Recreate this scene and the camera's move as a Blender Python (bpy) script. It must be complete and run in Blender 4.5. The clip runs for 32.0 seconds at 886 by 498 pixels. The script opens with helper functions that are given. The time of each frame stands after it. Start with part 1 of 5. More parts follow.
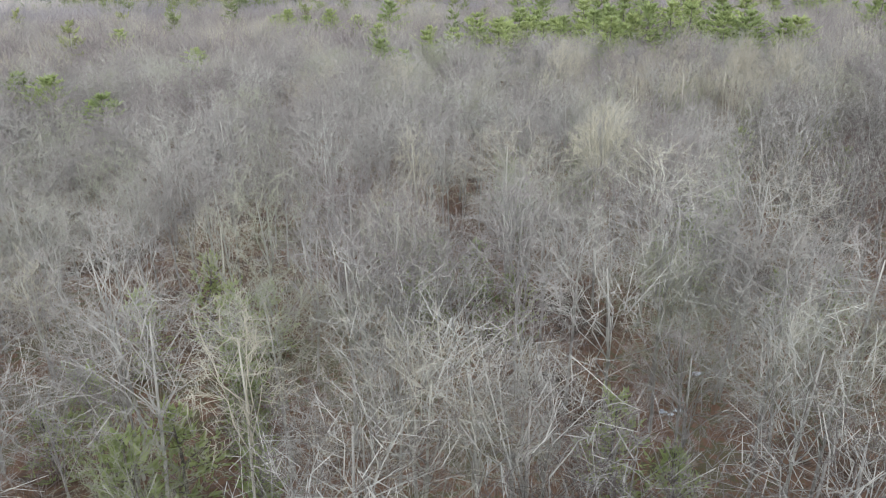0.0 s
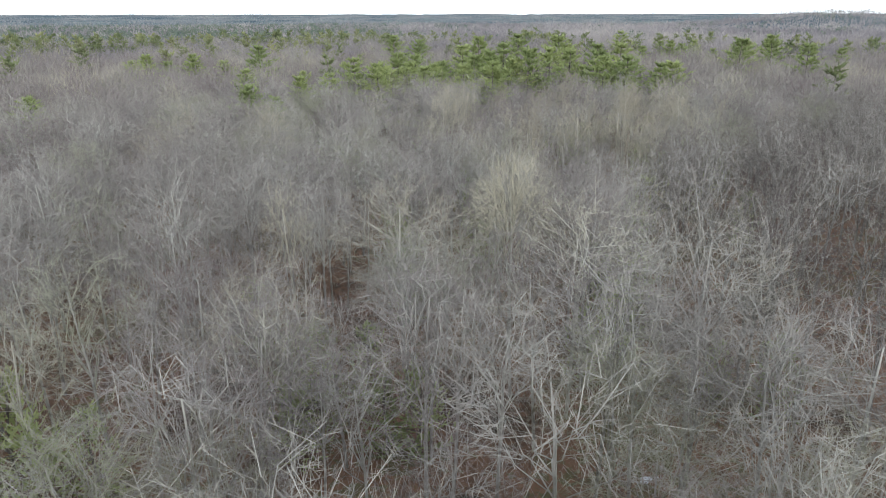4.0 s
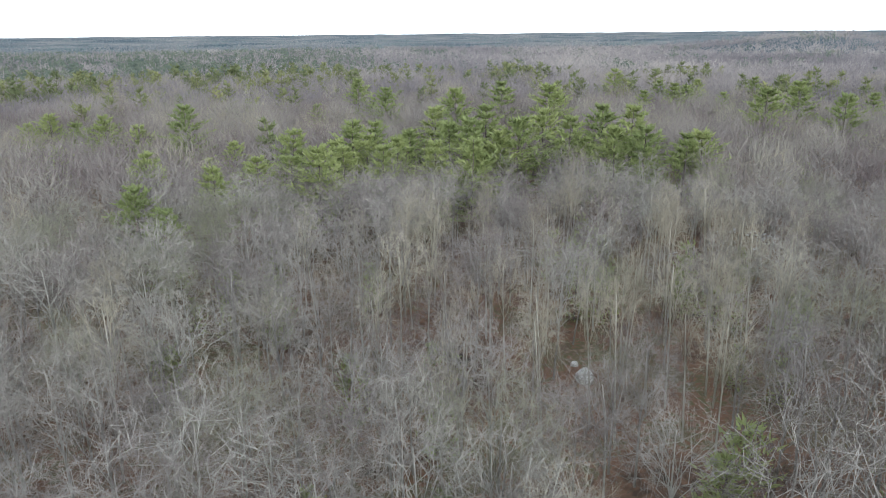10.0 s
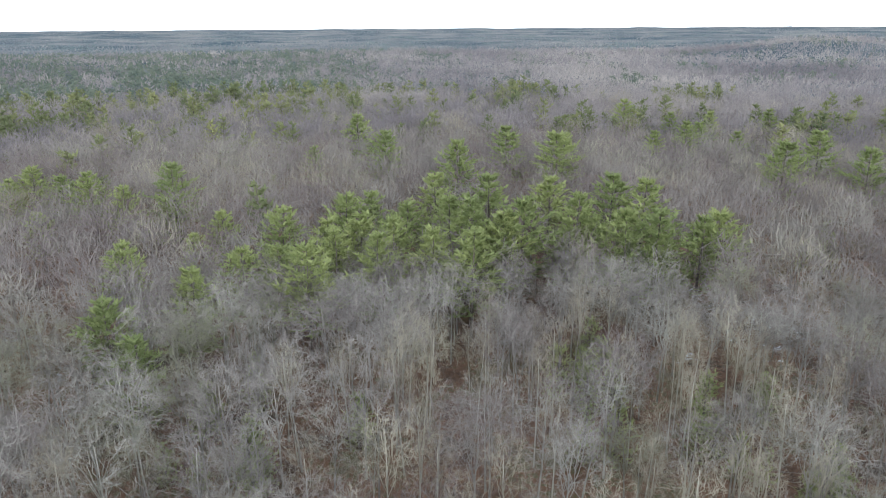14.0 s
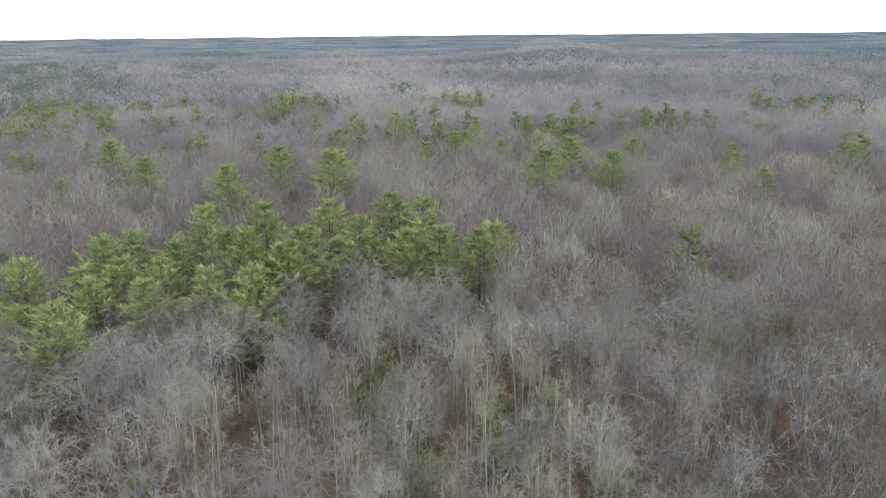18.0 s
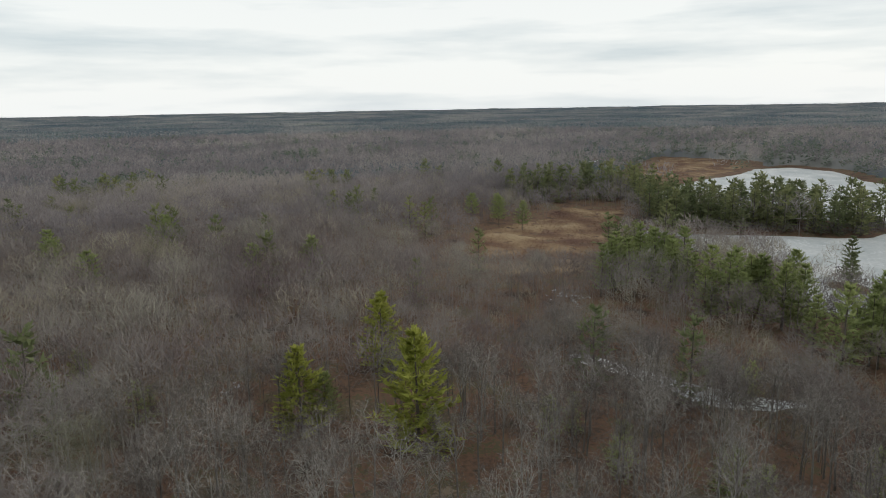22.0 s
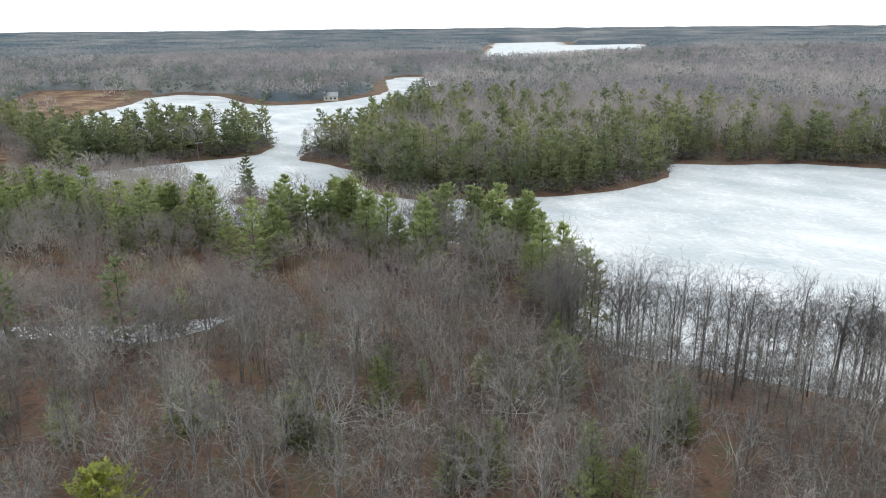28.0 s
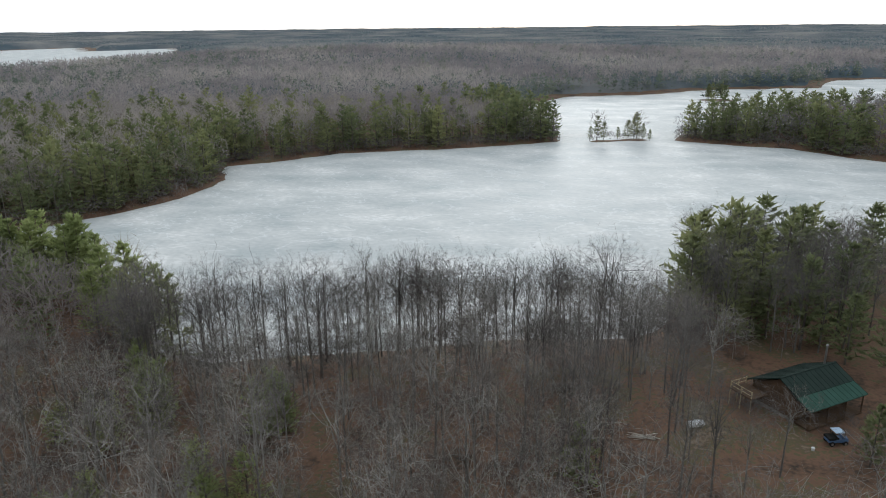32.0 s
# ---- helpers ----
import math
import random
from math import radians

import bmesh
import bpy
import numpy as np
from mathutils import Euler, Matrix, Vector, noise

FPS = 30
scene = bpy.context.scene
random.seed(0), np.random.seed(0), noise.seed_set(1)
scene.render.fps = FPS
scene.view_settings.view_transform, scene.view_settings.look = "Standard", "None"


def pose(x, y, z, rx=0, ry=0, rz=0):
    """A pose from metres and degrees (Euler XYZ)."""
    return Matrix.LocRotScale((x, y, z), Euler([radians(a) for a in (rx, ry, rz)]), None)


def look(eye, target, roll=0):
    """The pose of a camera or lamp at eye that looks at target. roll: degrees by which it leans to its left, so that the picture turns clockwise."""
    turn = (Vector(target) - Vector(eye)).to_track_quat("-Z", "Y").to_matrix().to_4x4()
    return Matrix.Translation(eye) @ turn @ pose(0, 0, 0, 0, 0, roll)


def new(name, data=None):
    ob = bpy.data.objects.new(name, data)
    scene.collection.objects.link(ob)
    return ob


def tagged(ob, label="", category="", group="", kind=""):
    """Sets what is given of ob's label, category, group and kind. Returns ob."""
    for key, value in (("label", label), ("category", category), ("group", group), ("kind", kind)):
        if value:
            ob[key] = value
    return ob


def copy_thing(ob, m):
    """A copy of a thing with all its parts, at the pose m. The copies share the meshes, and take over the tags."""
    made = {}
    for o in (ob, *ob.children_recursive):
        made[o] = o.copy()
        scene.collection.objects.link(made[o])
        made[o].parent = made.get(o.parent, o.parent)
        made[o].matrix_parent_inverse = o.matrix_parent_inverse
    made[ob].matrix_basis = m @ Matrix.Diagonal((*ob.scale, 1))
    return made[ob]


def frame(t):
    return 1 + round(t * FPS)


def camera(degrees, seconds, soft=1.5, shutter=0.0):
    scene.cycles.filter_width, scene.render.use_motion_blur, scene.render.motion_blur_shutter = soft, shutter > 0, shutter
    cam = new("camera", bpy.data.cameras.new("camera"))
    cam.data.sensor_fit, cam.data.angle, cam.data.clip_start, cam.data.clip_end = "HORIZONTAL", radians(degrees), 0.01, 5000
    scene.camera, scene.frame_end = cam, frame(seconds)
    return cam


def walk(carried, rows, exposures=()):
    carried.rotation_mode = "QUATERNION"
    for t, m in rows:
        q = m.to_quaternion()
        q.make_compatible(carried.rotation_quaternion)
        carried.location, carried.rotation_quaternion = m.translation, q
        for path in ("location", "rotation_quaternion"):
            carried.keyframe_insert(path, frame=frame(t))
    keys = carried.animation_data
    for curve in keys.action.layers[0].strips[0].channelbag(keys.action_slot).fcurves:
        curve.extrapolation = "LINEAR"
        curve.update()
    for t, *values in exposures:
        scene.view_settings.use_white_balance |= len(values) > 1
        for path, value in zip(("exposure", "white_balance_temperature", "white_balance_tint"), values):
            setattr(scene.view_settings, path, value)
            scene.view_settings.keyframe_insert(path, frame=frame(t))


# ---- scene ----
cam = camera(64.3, 32.0, soft=1.0, shutter=0.08)
PATH = [
    (0, (4.24, 13.51, 30.86), (4.393, 32.060, 23.395), -0.77),
    (0.5, (3.95, 14.94, 29.93), (5.107, 33.843, 23.487), -0.12),
    (1, (3.80, 16.24, 29.38), (6.454, 34.999, 22.978), -0.34),
    (1.5, (3.63, 17.44, 29.22), (7.070, 36.068, 22.815), -0.05),
    (2, (3.63, 18.64, 29.08), (7.126, 37.258, 22.688), -0.23),
    (2.5, (3.75, 20.00, 29.10), (7.246, 38.624, 22.704), -0.15),
    (4.5, (5.13, 27.12, 29.53), (8.536, 45.820, 23.293), -0.21),
    (5, (5.73, 29.71, 29.47), (9.090, 48.436, 23.321), -0.45),
    (5.5, (6.31, 32.88, 29.65), (9.671, 51.620, 23.521), -0.32),
    (6, (6.91, 36.34, 29.58), (10.275, 55.096, 23.508), -0.48),
    (6.5, (7.56, 40.00, 29.67), (11.028, 58.745, 23.623), -0.48),
    (7, (8.31, 43.70, 29.59), (11.918, 62.432, 23.576), -0.67),
    (7.5, (9.24, 47.32, 29.94), (12.969, 66.044, 23.944), -0.54),
    (8, (10.34, 51.03, 30.82), (14.153, 69.738, 24.880), -0.65),
    (8.5, (11.40, 54.72, 32.18), (15.312, 73.423, 26.282), -0.59),
    (9, (12.43, 58.23, 33.55), (16.445, 76.919, 27.675), -0.70),
    (9.5, (13.49, 61.68, 34.88), (17.508, 80.368, 29.020), -0.67),
    (10, (14.55, 65.00, 36.46), (18.532, 83.700, 30.599), -0.53),
    (10.5, (15.51, 68.07, 38.04), (19.453, 86.772, 32.163), -0.58),
    (11, (16.40, 70.72, 39.69), (20.295, 89.425, 33.778), -0.48),
    (11.5, (16.85, 72.57, 41.11), (20.720, 91.282, 35.214), -0.62),
    (12, (17.25, 73.79, 42.97), (21.081, 92.494, 37.032), -0.41),
    (12.5, (17.46, 74.66, 44.74), (21.281, 93.368, 38.776), -0.41),
    (13, (17.66, 75.44, 46.56), (21.476, 94.132, 40.553), -0.38),
    (13.5, (17.95, 76.34, 48.08), (21.783, 95.027, 42.062), -0.35),
    (15.5, (19.52, 78.79, 51.35), (23.336, 97.391, 45.094), -0.27),
    (16, (19.89, 79.10, 51.44), (24.437, 97.513, 45.098), -0.29),
    (16.5, (20.21, 79.53, 51.29), (26.232, 97.501, 44.895), -0.46),
    (17, (20.19, 79.88, 51.35), (27.586, 97.303, 44.881), -0.47),
    (17.5, (20.13, 80.18, 51.25), (28.580, 97.112, 44.772), -0.50),
    (18, (20.32, 80.45, 51.39), (29.744, 97.083, 45.506), -0.54),
    (18.5, (20.62, 80.74, 51.35), (31.331, 97.146, 47.334), -0.60),
    (19, (20.68, 81.08, 51.05), (33.526, 95.983, 47.474), -0.59),
    (19.5, (20.65, 81.53, 51.07), (35.558, 94.363, 47.449), -0.76),
    (20, (20.71, 81.57, 51.35), (37.007, 92.571, 47.672), -0.92),
    (20.5, (21.02, 81.40, 51.53), (38.514, 90.351, 47.813), -1.01),
    (21, (21.15, 81.14, 51.53), (39.610, 87.852, 47.785), -1.00),
    (21.5, (21.20, 81.11, 51.39), (40.312, 85.676, 47.649), -1.00),
    (22, (21.29, 81.06, 51.32), (40.684, 83.911, 47.351), -1.01),
    (22.5, (21.37, 80.93, 51.40), (40.740, 82.273, 46.586), -0.96),
    (23, (21.47, 80.90, 51.28), (40.664, 80.693, 45.667), -0.99),
    (23.5, (21.54, 80.82, 51.23), (40.413, 79.112, 44.828), -0.91),
    (24, (21.66, 80.75, 51.33), (40.048, 77.573, 44.131), -0.86),
    (24.5, (21.73, 80.68, 51.40), (39.641, 76.161, 43.734), -0.85),
    (25, (21.72, 80.60, 51.60), (39.381, 75.219, 43.917), -0.74),
    (25.5, (21.96, 80.52, 51.67), (39.346, 74.312, 43.975), -0.62),
    (26, (22.49, 80.56, 51.48), (39.524, 72.439, 44.855), -0.52),
    (26.5, (22.30, 80.52, 51.30), (38.873, 71.178, 45.136), -0.59),
    (28.5, (22.36, 80.35, 51.11), (36.699, 67.806, 45.029), -0.51),
    (29, (22.25, 80.31, 51.00), (35.735, 66.852, 44.924), -0.55),
    (29.5, (22.25, 80.22, 50.91), (34.667, 65.768, 44.835), -0.52),
    (30, (22.29, 80.18, 50.90), (33.487, 64.765, 44.805), -0.56),
    (30.5, (22.19, 80.25, 50.93), (32.194, 64.047, 44.813), -0.56),
    (31, (22.13, 80.26, 50.96), (30.801, 63.308, 44.844), -0.57),
    (31.5, (21.98, 80.26, 50.95), (29.100, 62.587, 44.866), -0.61),
    (32, (21.94, 80.32, 51.02), (27.391, 62.055, 44.948), -0.59),
]
EXPOSURES = [(0, 0.42, 6050, 9), (2, 0.16, 6050, 9), (6, 0.06, 6050, 8), (13, 0.12, 5950, 9), (17, 0.17, 5950, 10), (19, -0.02, 6200, 7), (20, -0.45, 6450, 6), (22, -0.98, 6650, 8), (23, -0.85, 6650, 9), (24, -0.55, 6500, 10), (25, -0.3, 6350, 10),
             (26, 0.12, 6100, 9), (30, -0.42, 6400, 9), (32, -0.75, 6250, 8)]
walk(cam, [(t, look(eye, target, roll)) for t, eye, target, roll in PATH],
     exposures=EXPOSURES)

# ---- sky and sun ----
SUN_TURN, SUN_RISE = radians(173), radians(13)   # compass turn from +y to +x, height over the horizon
world = bpy.data.worlds.new("overcast_sky")
scene.world = world
world.use_nodes = True
wt = world.node_tree
wt.nodes.clear()


def wnode(kind, **values):
    n = wt.nodes.new(kind)
    for key, value in values.items():
        n.inputs[key].default_value = value
    return n


sky = wt.nodes.new("ShaderNodeTexSky")
sky.sky_type, sky.sun_disc = "NISHITA", False
sky.sun_elevation, sky.sun_rotation = SUN_RISE, SUN_TURN
sky.dust_density = 2.0
dim = wnode("ShaderNodeMix")
dim.data_type, dim.blend_type = "RGBA", "MULTIPLY"
dim.inputs[0].default_value = 1.0
dim.inputs[7].default_value = (0.11, 0.11, 0.11, 1)
wt.links.new(sky.outputs[0], dim.inputs[6])
coord = wt.nodes.new("ShaderNodeTexCoord")
stretch = wt.nodes.new("ShaderNodeMapping")
stretch.inputs["Scale"].default_value = (1.6, 1.6, 14)
wt.links.new(coord.outputs["Generated"], stretch.inputs[0])
puffs = wnode("ShaderNodeTexNoise", Scale=1.5, Detail=6, Roughness=0.55)
wt.links.new(stretch.outputs[0], puffs.inputs[0])
veil = wt.nodes.new("ShaderNodeValToRGB")
veil.color_ramp.elements[0].position, veil.color_ramp.elements[0].color = 0.26, (0.70, 0.79, 0.86, 1)
veil.color_ramp.elements[1].position, veil.color_ramp.elements[1].color = 0.52, (1.07, 1.10, 1.12, 1)
wt.links.new(puffs.outputs[0], veil.inputs[0])
both = wt.nodes.new("ShaderNodeMix")
both.data_type = "RGBA"
both.inputs[0].default_value = 0.86
wt.links.new(dim.outputs[2], both.inputs[6])
wt.links.new(veil.outputs[0], both.inputs[7])
split = wt.nodes.new("ShaderNodeSeparateXYZ")
wt.links.new(coord.outputs["Generated"], split.inputs[0])
lift = wt.nodes.new("ShaderNodeMapRange")
lift.inputs[1].default_value, lift.inputs[2].default_value, lift.inputs[3].default_value, lift.inputs[4].default_value = 0.0, 0.7, 1.2, 0.95
wt.links.new(split.outputs[2], lift.inputs[0])
glow = wt.nodes.new("ShaderNodeVectorMath")
glow.operation = "SCALE"
wt.links.new(both.outputs[2], glow.inputs[0])
wt.links.new(lift.outputs[0], glow.inputs["Scale"])
back = wnode("ShaderNodeBackground", Strength=1.6)
wt.links.new(glow.outputs[0], back.inputs[0])
wt.links.new(back.outputs[0], wt.nodes.new("ShaderNodeOutputWorld").inputs[0])

sun = new("sun", bpy.data.lights.new("sun", "SUN"))
sun.data.energy, sun.data.angle, sun.data.color = 2.8, radians(14), (1, 0.985, 0.96)
sun.matrix_world = look((0, 0, 200), (-200 * math.sin(SUN_TURN), -200 * math.cos(SUN_TURN), 200 - 200 * math.tan(SUN_RISE)))


# ---- materials ----
def ramp_of(tree, stops):
    n = tree.nodes.new("ShaderNodeValToRGB")
    while len(n.color_ramp.elements) < len(stops):
        n.color_ramp.elements.new(0.5)
    for e, (at, c) in zip(n.color_ramp.elements, stops):
        e.position, e.color = at, (*c, 1)
    return n


def surface(name, stops, scale=0.2, fine=3.0, detail=6, rough=0.9, spec=0.2, bump=0.0, island=0.0, thing=0.0, metal=0.0, gloss_noise=0.0, tree=0.0, half=0.0, mix=0.35, thin=0.0):
    """A material whose colour runs through stops by a broad noise mixed with a fine one, in world metres."""
    m = bpy.data.materials.new(name)
    m.use_nodes = True
    t = m.node_tree
    b = t.nodes["Principled BSDF"]
    geo = t.nodes.new("ShaderNodeNewGeometry")
    broad = t.nodes.new("ShaderNodeTexNoise")
    broad.inputs["Scale"].default_value, broad.inputs["Detail"].default_value = scale, detail
    small = t.nodes.new("ShaderNodeTexNoise")
    small.inputs["Scale"].default_value, small.inputs["Detail"].default_value = fine, detail
    for n in (broad, small):
        t.links.new(geo.outputs["Position"], n.inputs[0])
    add = t.nodes.new("ShaderNodeMath")
    add.operation = "MULTIPLY_ADD"
    add.inputs[1].default_value = mix
    t.links.new(small.outputs[0], add.inputs[0])
    t.links.new(broad.outputs[0], add.inputs[2])
    last = add
    for amount, source in ((island, geo.outputs["Random Per Island"]), (thing, "thing"), (tree, "tint")):
        if amount:
            if source == "thing":
                source = t.nodes.new("ShaderNodeObjectInfo").outputs["Random"]
            elif source == "tint":
                tint = t.nodes.new("ShaderNodeAttribute")
                tint.attribute_name = "tint"
                source = tint.outputs["Fac"]
            more = t.nodes.new("ShaderNodeMath")
            more.operation = "MULTIPLY_ADD"
            more.inputs[1].default_value = amount
            t.links.new(source, more.inputs[0])
            t.links.new(last.outputs[0], more.inputs[2])
            last = more
    span = t.nodes.new("ShaderNodeMapRange")
    middle = 0.5 + 0.5 * (mix + island + thing + tree)
    half = half or 0.25 + 0.42 * (island + thing + tree)
    span.inputs[1].default_value, span.inputs[2].default_value = middle - half, middle + half
    t.links.new(last.outputs[0], span.inputs[0])
    r = ramp_of(t, stops)
    t.links.new(span.outputs[0], r.inputs[0])
    t.links.new(r.outputs[0], b.inputs["Base Color"])
    b.inputs["Roughness"].default_value, b.inputs["Specular IOR Level"].default_value, b.inputs["Metallic"].default_value = rough, spec, metal
    if thin:
        glow_through = t.nodes.new("ShaderNodeBsdfTranslucent")
        blend = t.nodes.new("ShaderNodeMixShader")
        blend.inputs[0].default_value = thin
        t.links.new(r.outputs[0], glow_through.inputs[0])
        t.links.new(b.outputs[0], blend.inputs[1])
        t.links.new(glow_through.outputs[0], blend.inputs[2])
        t.links.new(blend.outputs[0], next(n for n in t.nodes if n.type == "OUTPUT_MATERIAL").inputs[0])
    if gloss_noise:
        g = t.nodes.new("ShaderNodeMapRange")
        g.inputs[3].default_value, g.inputs[4].default_value = rough - gloss_noise, rough + gloss_noise
        t.links.new(broad.outputs[0], g.inputs[0])
        t.links.new(g.outputs[0], b.inputs["Roughness"])
    if bump:
        h = t.nodes.new("ShaderNodeBump")
        h.inputs["Strength"].default_value, h.inputs["Distance"].default_value = 0.6, bump
        t.links.new(small.outputs[0], h.inputs["Height"])
        t.links.new(h.outputs[0], b.inputs["Normal"])
    return m


def twins(name, stops, *rest, vary=0.45, **more):
    """One look for the trees of a sown wood, which vary by their tint, and for single trees, which vary one by one."""
    return surface(name, stops, *rest, tree=vary, **more), surface(name, stops, *rest, thing=vary, **more)


BARK, BARK_ONE = twins("grey_bark", [(0, (0.150, 0.138, 0.126)), (0.5, (0.245, 0.234, 0.214)), (1, (0.42, 0.41, 0.37))], 0.15, 2.5, vary=0.3)
TWIG, TWIG_ONE = twins("bare_twigs", [(0, (0.135, 0.100, 0.104)), (0.3, (0.190, 0.162, 0.158)), (0.55, (0.245, 0.224, 0.210)), (0.8, (0.290, 0.275, 0.234)), (1, (0.375, 0.355, 0.285))], 0.04, 0.5, island=0.08, thin=0.3)
PALE_BARK, PALE_BARK_ONE = twins("pale_aspen_bark", [(0, (0.25, 0.236, 0.198)), (0.6, (0.35, 0.335, 0.288)), (1, (0.47, 0.455, 0.405))], 0.3, 3.0)
PALE_TWIG, PALE_TWIG_ONE = twins("pale_aspen_twigs", [(0, (0.235, 0.208, 0.165)), (0.5, (0.322, 0.292, 0.232)), (1, (0.43, 0.40, 0.32))], 0.1, 0.6, island=0.08, thin=0.45)
# Shore trees: silhouette darkness against bright ice is put into bark and twigs.
DARK_BARK = surface("dark_backlit_bark", [(0, (0.065, 0.060, 0.056)), (0.6, (0.130, 0.120, 0.112)), (1, (0.221, 0.208, 0.195))], 0.3, 3.0, thing=0.2)
DARK_TWIG = surface("dark_twigs", [(0, (0.098, 0.086, 0.082)), (0.6, (0.170, 0.155, 0.148)), (1, (0.270, 0.254, 0.240))], 0.1, 0.6, island=0.2, thing=0.3, thin=0.45)
MOSS_TWIG, MOSS_TWIG_ONE = twins("lichen_covered_twigs", [(0, (0.195, 0.190, 0.142)), (0.5, (0.272, 0.268, 0.205)), (1, (0.375, 0.368, 0.292))], 0.1, 0.6, island=0.08, thin=0.45)
STRAW_TWIG = surface("straw_coloured_twigs", [(0, (0.255, 0.235, 0.180)), (0.5, (0.325, 0.300, 0.232)), (1, (0.43, 0.40, 0.315))], 0.1, 0.6, island=0.25)
PINE_BARK = surface("pine_bark", [(0, (0.06, 0.05, 0.044)), (1, (0.17, 0.15, 0.13))], 0.5, 6.0)
NEEDLE = surface("pine_needles", [(0, (0.185, 0.230, 0.105)), (0.45, (0.265, 0.308, 0.130)), (1, (0.385, 0.418, 0.180))], 0.10, 1.2, island=0.2, thing=0.4, thin=0.5)
DARK_NEEDLE, DARK_NEEDLE_ONE = twins("dark_conifer_needles", [(0, (0.108, 0.136, 0.072)), (0.5, (0.190, 0.214, 0.104)), (1, (0.310, 0.310, 0.146))], 0.03, 0.8, island=0.2, thin=0.4)
# Brown lakeside twigs, darkened in colour to look backlit.
BACKLIT_TWIG = surface("brown_backlit_twigs", [(0, (0.068, 0.051, 0.047)), (0.5, (0.116, 0.098, 0.092)), (1, (0.200, 0.181, 0.166))], 0.06, 0.5, island=0.15, tree=0.45, thin=0.45)
UNDER = surface("brown_brush_twigs", [(0, (0.100, 0.068, 0.060)), (0.4, (0.152, 0.112, 0.098)), (0.75, (0.178, 0.165, 0.118)), (1, (0.27, 0.245, 0.200))], 0.05, 0.4, island=0.1, tree=0.5, thin=0.45)
# Lakeside bark, its backlit darkness likewise put into the colour.
BACKLIT_BARK = surface("brown_backlit_bark", [(0, (0.10, 0.09, 0.083)), (0.6, (0.195, 0.183, 0.168)), (1, (0.33, 0.316, 0.294))], 0.3, 3.0, tree=0.3)
GOLD_NEEDLE = surface("yellow_green_needles", [(0, (0.176, 0.205, 0.042)), (0.5, (0.311, 0.333, 0.072)), (1, (0.459, 0.461, 0.132))], 0.2, 1.5, island=0.3, thin=0.4)
# Far materials: paled, bluish base colours stand in for distance haze.
HAZED_WOOD = surface("hazed_far_woods", [(0, (0.070, 0.094, 0.112)), (0.3, (0.088, 0.110, 0.125)), (0.5, (0.125, 0.136, 0.146)), (0.7, (0.165, 0.17, 0.175)), (1, (0.22, 0.22, 0.21))], 0.0045, 0.03, detail=8, spec=0.0, half=0.16, mix=0.2)
HAZED_NEEDLE = surface("hazed_conifer_needles", [(0, (0.092, 0.120, 0.106)), (0.5, (0.140, 0.168, 0.132)), (1, (0.205, 0.226, 0.160))], 0.01, 0.3, tree=0.4, thin=0.4)
HAZED_TWIG = surface("hazed_twigs", [(0, (0.168, 0.152, 0.162)), (0.35, (0.224, 0.205, 0.212)), (0.6, (0.295, 0.270, 0.264)), (1, (0.40, 0.362, 0.332))], 0.006, 0.1, detail=4, island=0.03, tree=0.16, half=0.24, thin=0.45)
FARTHEST_HAZED_TWIG = surface("farthest_hazed_twigs", [(0, (0.150, 0.170, 0.188)), (0.5, (0.205, 0.216, 0.226)), (1, (0.290, 0.288, 0.275))], 0.004, 0.05, detail=4, tree=0.15, half=0.2, thin=0.45)
FARTHEST_HAZED_NEEDLE = surface("farthest_hazed_needles", [(0, (0.115, 0.149, 0.161)), (0.5, (0.161, 0.196, 0.198)), (1, (0.207, 0.236, 0.213))], 0.005, 0.05, tree=0.3, thin=0.3)
LITTER = surface("leaf_litter", [(0, (0.040, 0.035, 0.026)), (0.22, (0.085, 0.056, 0.040)), (0.42, (0.142, 0.086, 0.058)), (0.58, (0.168, 0.098, 0.065)), (0.72, (0.102, 0.096, 0.050)), (0.86, (0.125, 0.090, 0.062)), (1, (0.200, 0.155, 0.112))], 0.11, 1.4, detail=10, bump=0.12, mix=0.6)
MARSH = surface("marsh_grass", [(0, (0.085, 0.042, 0.032)), (0.4, (0.145, 0.084, 0.050)), (0.7, (0.246, 0.168, 0.099)), (1, (0.306, 0.227, 0.135))], 0.05, 1.5, detail=8, bump=0.15, half=0.2)


